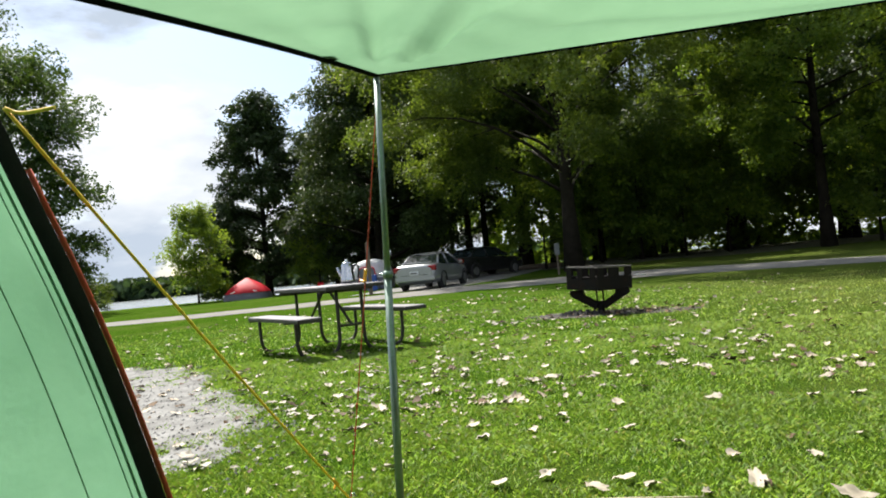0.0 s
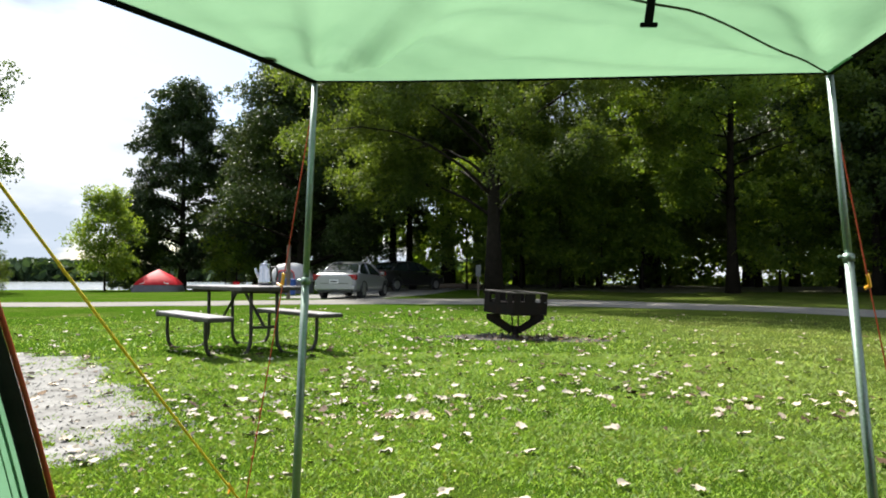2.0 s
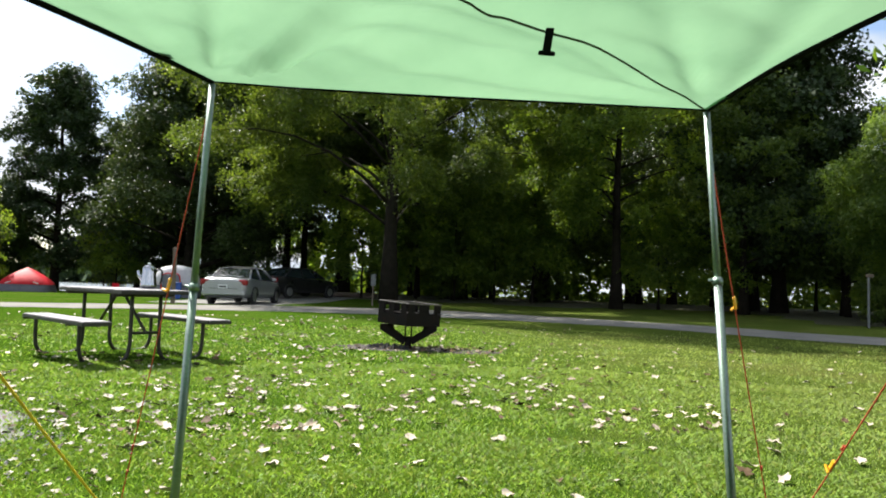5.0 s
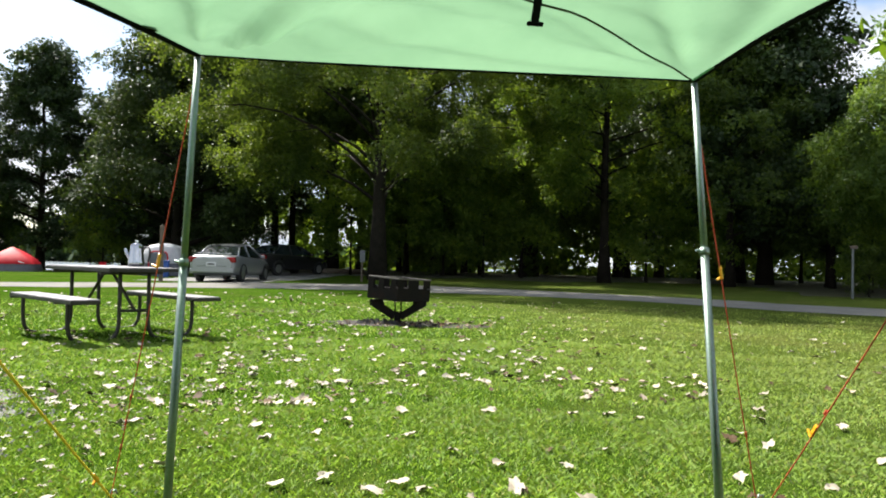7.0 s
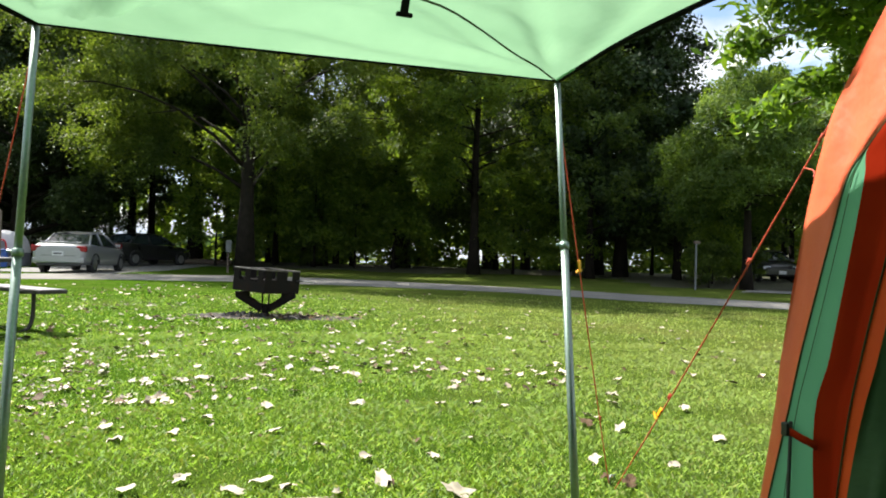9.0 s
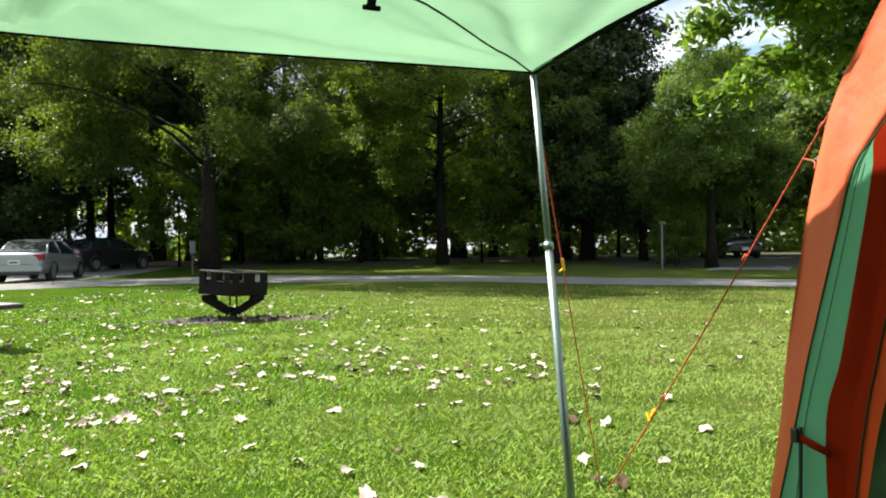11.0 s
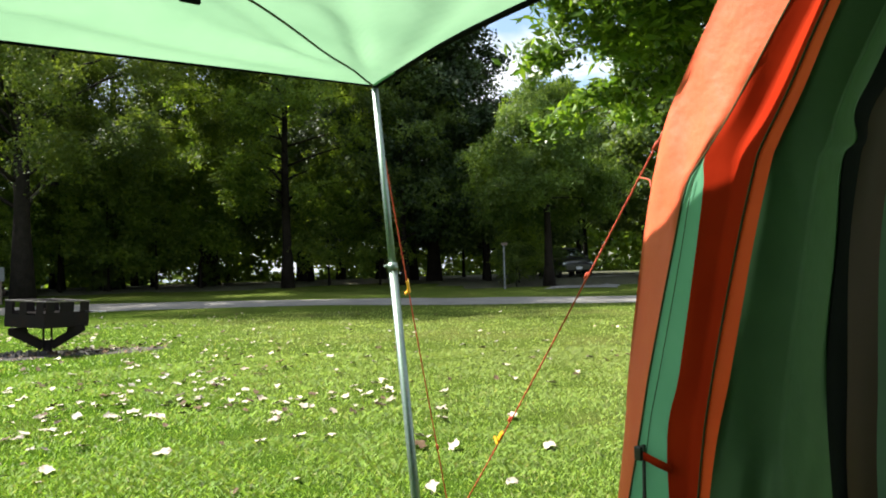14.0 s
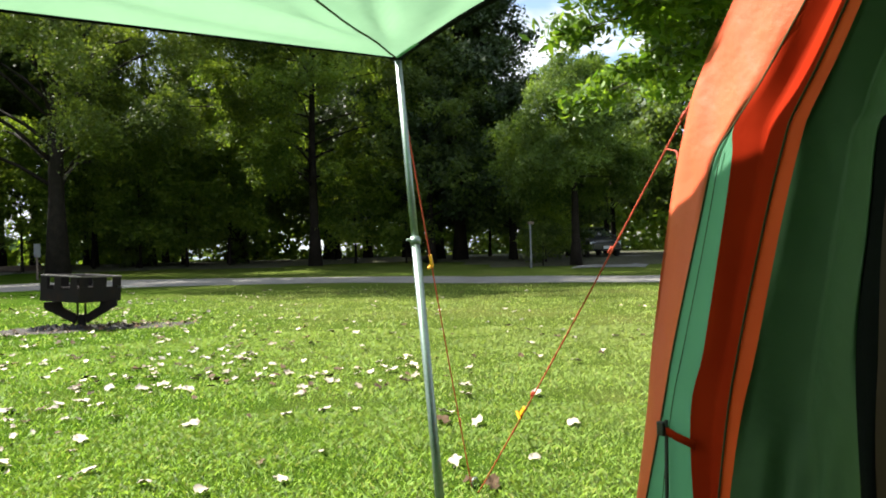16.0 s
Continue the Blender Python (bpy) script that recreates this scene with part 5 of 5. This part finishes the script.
# ---- fallen leaves ----
def dry_leaf(name, seed, material):
    """A curled lobed leaf about 12 cm across."""
    r = random.Random(seed)
    n = 14
    rim, verts, faces = [], [(0, 0, 0.012)], []
    curl, twist = r.uniform(0.05, 0.4), r.uniform(-1.2, 1.2)
    for ring, f in enumerate((0.55, 1.0)):
        for k in range(n):
            a = 2 * math.pi * k / n
            lobe = 1 + 0.16 * math.cos(5 * a + 0.3) if ring else 1 + 0.1 * math.cos(5 * a)
            rad = 0.046 * f * lobe * (1 + 0.2 * r.uniform(-1, 1))
            x, y = math.cos(a) * rad, math.sin(a) * rad * 0.85
            z = 0.014 + curl * (x * math.cos(twist) + y * math.sin(twist)) ** 2 * 24 - 0.018 * ring * r.random() + (0.034 * r.random() if ring else 0.020 * r.random())
            verts.append((x, y, z))
    for k in range(n):
        j = (k + 1) % n
        faces.append((0, 1 + k, 1 + j))
        faces.append((1 + k, 1 + n + k, 1 + n + j, 1 + j))
    b = len(verts)
    verts += [(-0.03, -0.001, 0.012), (-0.03, 0.001, 0.012), (-0.07, 0.003, 0.02), (-0.07, 0.001, 0.02)]
    faces.append((b, b + 1, b + 2, b + 3))
    return mesh_of(name, verts, faces, material, True)


def build_leaves():
    pale = [dry_leaf("fallen_leaf", k, DRYPALE) for k in range(6)]
    brown = [dry_leaf("fallen_leaf", 40 + k, DRYBROWN) for k in range(3)]
    r = random.Random(12)
    mid_lawn = [(0.20, 2.77), (0.36, 2.57), (0.47, 2.66), (0.56, 2.57), (0.72, 2.46), (0.61, 3.40), (0.16, 3.49), (-0.15, 3.67), (-0.09, 3.39), (0.31, 3.75), (0.77, 3.10), (0.92, 2.87), (1.21, 2.81), (1.14, 3.93), (0.84, 4.37), (0.63, 3.96), (-0.01, 4.80), (0.30, 4.92), (0.35, 4.64), (-0.36, 5.53), (-0.59, 5.03), (-0.78, 5.23), (-0.59, 5.64), (-0.12, 4.37), (-0.03, 6.17), (0.70, 6.28), (0.61, 4.96), (1.31, 5.84), (1.25, 5.14), (1.12, 5.08), (1.62, 5.43), (1.74, 5.41), (1.88, 5.11)]
    outer_lawn = [(1.62, 3.84), (1.82, 3.79), (1.96, 3.70), (2.73, 4.68), (2.38, 5.49), (2.32, 3.33), (2.81, 3.85), (2.33, 3.05), (1.87, 2.59), (2.66, 3.63), (3.01, 3.39), (2.69, 2.75), (2.16, 2.43), (4.00, 4.08), (0.92, 2.56), (1.14, 2.35), (-0.47, 2.99), (-0.85, 3.76), (-0.79, 3.81), (-1.53, 3.31), (-1.43, 3.20), (-1.64, 3.46), (-1.18, 4.17), (-1.41, 5.33), (-1.64, 4.98), (-0.35, 5.56), (-1.44, 5.98), (-1.10, 4.45), (-3.90, 7.55), (-2.24, 5.73), (-2.60, 7.12), (-3.47, 8.40), (-3.08, 6.50)]
    spots = [(x, y, r.uniform(0.66, 0.96)) for x, y in mid_lawn + outer_lawn]
    known = len(spots)
    spots += [(2.21, 3.20, 1.15), (1.83, 2.28, 0.9), (1.79, 2.36, 0.8)]
    while len(spots) < 300:
        x, y = r.uniform(-3.2, 6.5), 2.3 + 9.0 * r.random() ** 1.15
        w = 1.0 if x < 2.2 else 0.45
        dens = 0.5 + 0.9 * noise.noise(Vector((x * 0.7, y * 0.7, 8)))
        if abs(x) < 2.6 and 4.2 < y < 7:
            dens += 0.35
        if y < 4.6 and r.random() < 0.8:
            continue
        if r.random() < dens * w and x > -0.62 * y - 0.6:
            spots.append((x, y, r.uniform(0.4, 0.9)))
    for k, (x, y, s) in enumerate(spots):
        isb = known <= k < known + 3 or (k > known and r.random() < 0.3)
        ob = new("fallen_leaf", r.choice(brown if isb else pale))
        ob.matrix_basis = Matrix.Translation((x, y, ground_z(x, y) + 0.016)) @ Euler((r.uniform(-0.28, 0.28), r.uniform(-0.28, 0.28), r.uniform(0, 6.3))).to_matrix().to_4x4() @ Matrix.Diagonal((s * r.uniform(0.95, 1.3), s * r.uniform(0.7, 1.0), s * 0.6, 1))
        tagged(ob, "curled dry brown leaf lying on the grass" if isb else "pale curled dry leaf lying on the grass", "leaf", "fallen leaves")
    # the many small ones further off
    heaps = {False: ([], []), True: ([], [])}
    for k in range(2300):
        x, y = r.gauss(0.6, 3.6), 4.2 + 15 * r.random() ** 1.4
        if math.hypot(x, y) > 19 or (x > 3 and r.random() < 0.6) or noise.noise(Vector((x * 0.8, y * 0.8, 2))) < -0.1 or x < -0.62 * y - 0.6:
            continue
        isb = k % 3 == 1
        me, (verts, faces) = (brown[k % 2] if isb else pale[k % 5]), heaps[isb]
        m = Matrix.Translation((x, y, ground_z(x, y) + 0.014)) @ Euler((r.uniform(-0.4, 0.4), r.uniform(-0.4, 0.4), r.uniform(0, 6.3))).to_matrix().to_4x4() @ Matrix.Diagonal((1.1, 0.9, 0.6, 1)) @ Matrix.Scale(r.uniform(0.35, 0.85), 4)
        o = len(verts)
        verts += [tuple(m @ v.co) for v in me.vertices]
        faces += [tuple(o + i for i in p.vertices) for p in me.polygons]
    # crumbled bits in the thin grass beside the gravel
    for k in range(650):
        x, y = r.gauss(-0.9, 0.75), r.gauss(4.3, 1.1)
        if y < 2.6 or (x < -0.62 * y - 0.3):
            continue
        me, (verts, faces) = (brown[k % 3] if k % 4 == 0 else pale[k % 6]), heaps[k % 4 == 0]
        m = Matrix.Translation((x, y, ground_z(x, y) + 0.012)) @ Euler((r.uniform(-0.5, 0.5), r.uniform(-0.5, 0.5), r.uniform(0, 6.3))).to_matrix().to_4x4() @ Matrix.Diagonal((1.2, 0.8, 0.6, 1)) @ Matrix.Scale(r.uniform(0.15, 0.42), 4)
        o = len(verts)
        verts += [tuple(m @ v.co) for v in me.vertices]
        faces += [tuple(o + i for i in p.vertices) for p in me.polygons]
    for k in range(110):
        x, y = r.gauss(1.55, 0.55), r.gauss(9.95, 0.22)
        isb = k % 3 > 0
        me, (verts, faces) = (brown[k % 3] if isb else pale[1]), heaps[isb]
        m = Matrix.Translation((x, y, ground_z(x, y) + 0.012)) @ Euler((r.uniform(-0.5, 0.5), r.uniform(-0.5, 0.5), r.uniform(0, 6.3))).to_matrix().to_4x4() @ Matrix.Scale(r.uniform(0.4, 0.8), 4)
        o = len(verts)
        verts += [tuple(m @ v.co) for v in me.vertices]
        faces += [tuple(o + i for i in p.vertices) for p in me.polygons]
    for isb, (verts, faces) in heaps.items():
        ob = new("scattered_leaves", mesh_of("scattered_leaves", verts, faces, DRYBROWN if isb else DRYPALE, True))
        tagged(ob, "scattered dark brown dead leaves over the lawn" if isb else "scattered pale dry leaves over the far lawn", "leaves", kind="stuff")


build_leaves()


# ---- grass ----
def in_patch(x, y):
    gx, gy = x + 3.15, y - 5.0
    u, v = (-0.52 * gx + 0.85 * gy) / 2.85, (0.85 * gx + 0.52 * gy) / 1.12
    return u * u + v * v + 0.8 * noise.noise(Vector((x * 2.2, y * 2.2, 1))) + 0.7 * noise.noise(Vector((x * 9, y * 9, 4))) < 0.6 or (x - 1.25) ** 2 / 0.8 + (y - 10.12) ** 2 / 0.18 < 1 or (x - 0.02) ** 2 / 0.07 + (y - 2.22) ** 2 / 0.013 < 1


def build_grass():
    local = np.random.default_rng(11)
    bands = ((1.2, 4.2, 240000, 0.026, 0.0020), (4.0, 8.0, 220000, 0.028, 0.0031), (7.6, 17.0, 100000, 0.032, 0.007))
    allv, count = [], 0
    for r0, r1, n, h, w in bands:
        rr = np.sqrt(local.uniform(r0 * r0, r1 * r1, n))
        an = local.uniform(radians(-44), radians(74), n)
        x, y = 0.2 + rr * np.sin(an), rr * np.cos(an)
        keep = np.array([not in_patch(a, b) for a, b in zip(x, y)])
        clump = np.array([noise.noise(Vector((a * 2.3, b * 2.3, 0))) for a, b in zip(x, y)])
        keep &= local.uniform(-0.9, 0.5, n) < clump
        keep &= (y > 1.45) | (x > 1.75)
        keep &= rr < 11 + 6 * local.random(n)
        x, y, clump = x[keep], y[keep], clump[keep]
        n = len(x)
        z = np.array([ground_z(a, b) for a, b in zip(x, y)])
        hh = h * local.uniform(0.35, 1.0, n) * (1 + 0.5 * clump)
        a = local.uniform(0, 2 * math.pi, n)
        b = local.uniform(0, 2 * math.pi, n)
        lean = hh * local.uniform(0.3, 1.6, n)
        v = np.empty((n, 4, 3))
        dx, dy = np.cos(a) * w, np.sin(a) * w
        v[:, 0] = np.stack((x - dx, y - dy, z - 0.004), 1)
        v[:, 1] = np.stack((x + dx, y + dy, z - 0.004), 1)
        mx, my = x + np.cos(b) * lean * 0.4, y + np.sin(b) * lean * 0.4
        v[:, 2] = np.stack((mx + dx * 0.8, my + dy * 0.8, z + hh * 0.65), 1)
        v[:, 3] = np.stack((x + np.cos(b) * lean, y + np.sin(b) * lean, z + hh), 1)
        allv.append(v)
        count += n
    v = np.concatenate(allv)
    me = bpy.data.meshes.new("grass")
    me.vertices.add(count * 4)
    me.vertices.foreach_set("co", v.reshape(-1))
    me.loops.add(count * 4)
    me.loops.foreach_set("vertex_index", np.arange(count * 4, dtype=np.int32))
    me.polygons.add(count)
    me.polygons.foreach_set("loop_start", np.arange(0, count * 4, 4, dtype=np.int32))
    me.polygons.foreach_set("loop_total", np.full(count, 4, dtype=np.int32))
    me.materials.append(BLADES)
    me.update(calc_edges=True)
    tagged(new("grass", me), "short green grass blades with clover", "grass", kind="stuff")


build_grass()


def build_pebbles():
    local = random.Random(31)
    verts, faces = [], []
    for k in range(2600):
        a, q = local.uniform(0, 6.3), local.random() ** 0.5
        u, v = math.cos(a) * 3.2 * q, math.sin(a) * 1.4 * q
        x, y = -3.15 - 0.52 * u + 0.85 * v, 5.0 + 0.85 * u + 0.52 * v
        s = local.uniform(0.004, 0.014)
        o = len(verts)
        z = ground_z(x, y) + 0.012
        verts += [(x + s * local.uniform(0.6, 1), y, z), (x, y + s * local.uniform(0.6, 1), z), (x - s, y, z), (x, y - s, z), (x, y, z + s * 0.8)]
        faces += [(o, o + 1, o + 4), (o + 1, o + 2, o + 4), (o + 2, o + 3, o + 4), (o + 3, o, o + 4)]
    tagged(new("gravel_stones", mesh_of("gravel_stones", verts, faces, GRAVEL)), "loose pale gravel stones", "gravel", kind="stuff")
    verts, faces = [], []
    for k in range(90):
        a, q = local.uniform(0, 6.3), local.random() ** 0.5
        x, y = 0.95 + math.cos(a) * 0.30 * q, 10.1 + math.sin(a) * 0.20 * q
        s = local.uniform(0.02, 0.055)
        o, z = len(verts), ground_z(x, y) + 0.008
        verts += [(x + s, y, z), (x, y + s * 0.8, z), (x - s, y, z), (x, y - s * 0.7, z), (x + s * 0.2, y, z + s * local.uniform(0.7, 1.6))]
        faces += [(o, o + 1, o + 4), (o + 1, o + 2, o + 4), (o + 2, o + 3, o + 4), (o + 3, o, o + 4)]
    tagged(new("charcoal_heap", mesh_of("charcoal_heap", verts, faces, CHARCOAL)), "small heap of spent black charcoal by the grill", "charcoal", kind="stuff")


build_pebbles()
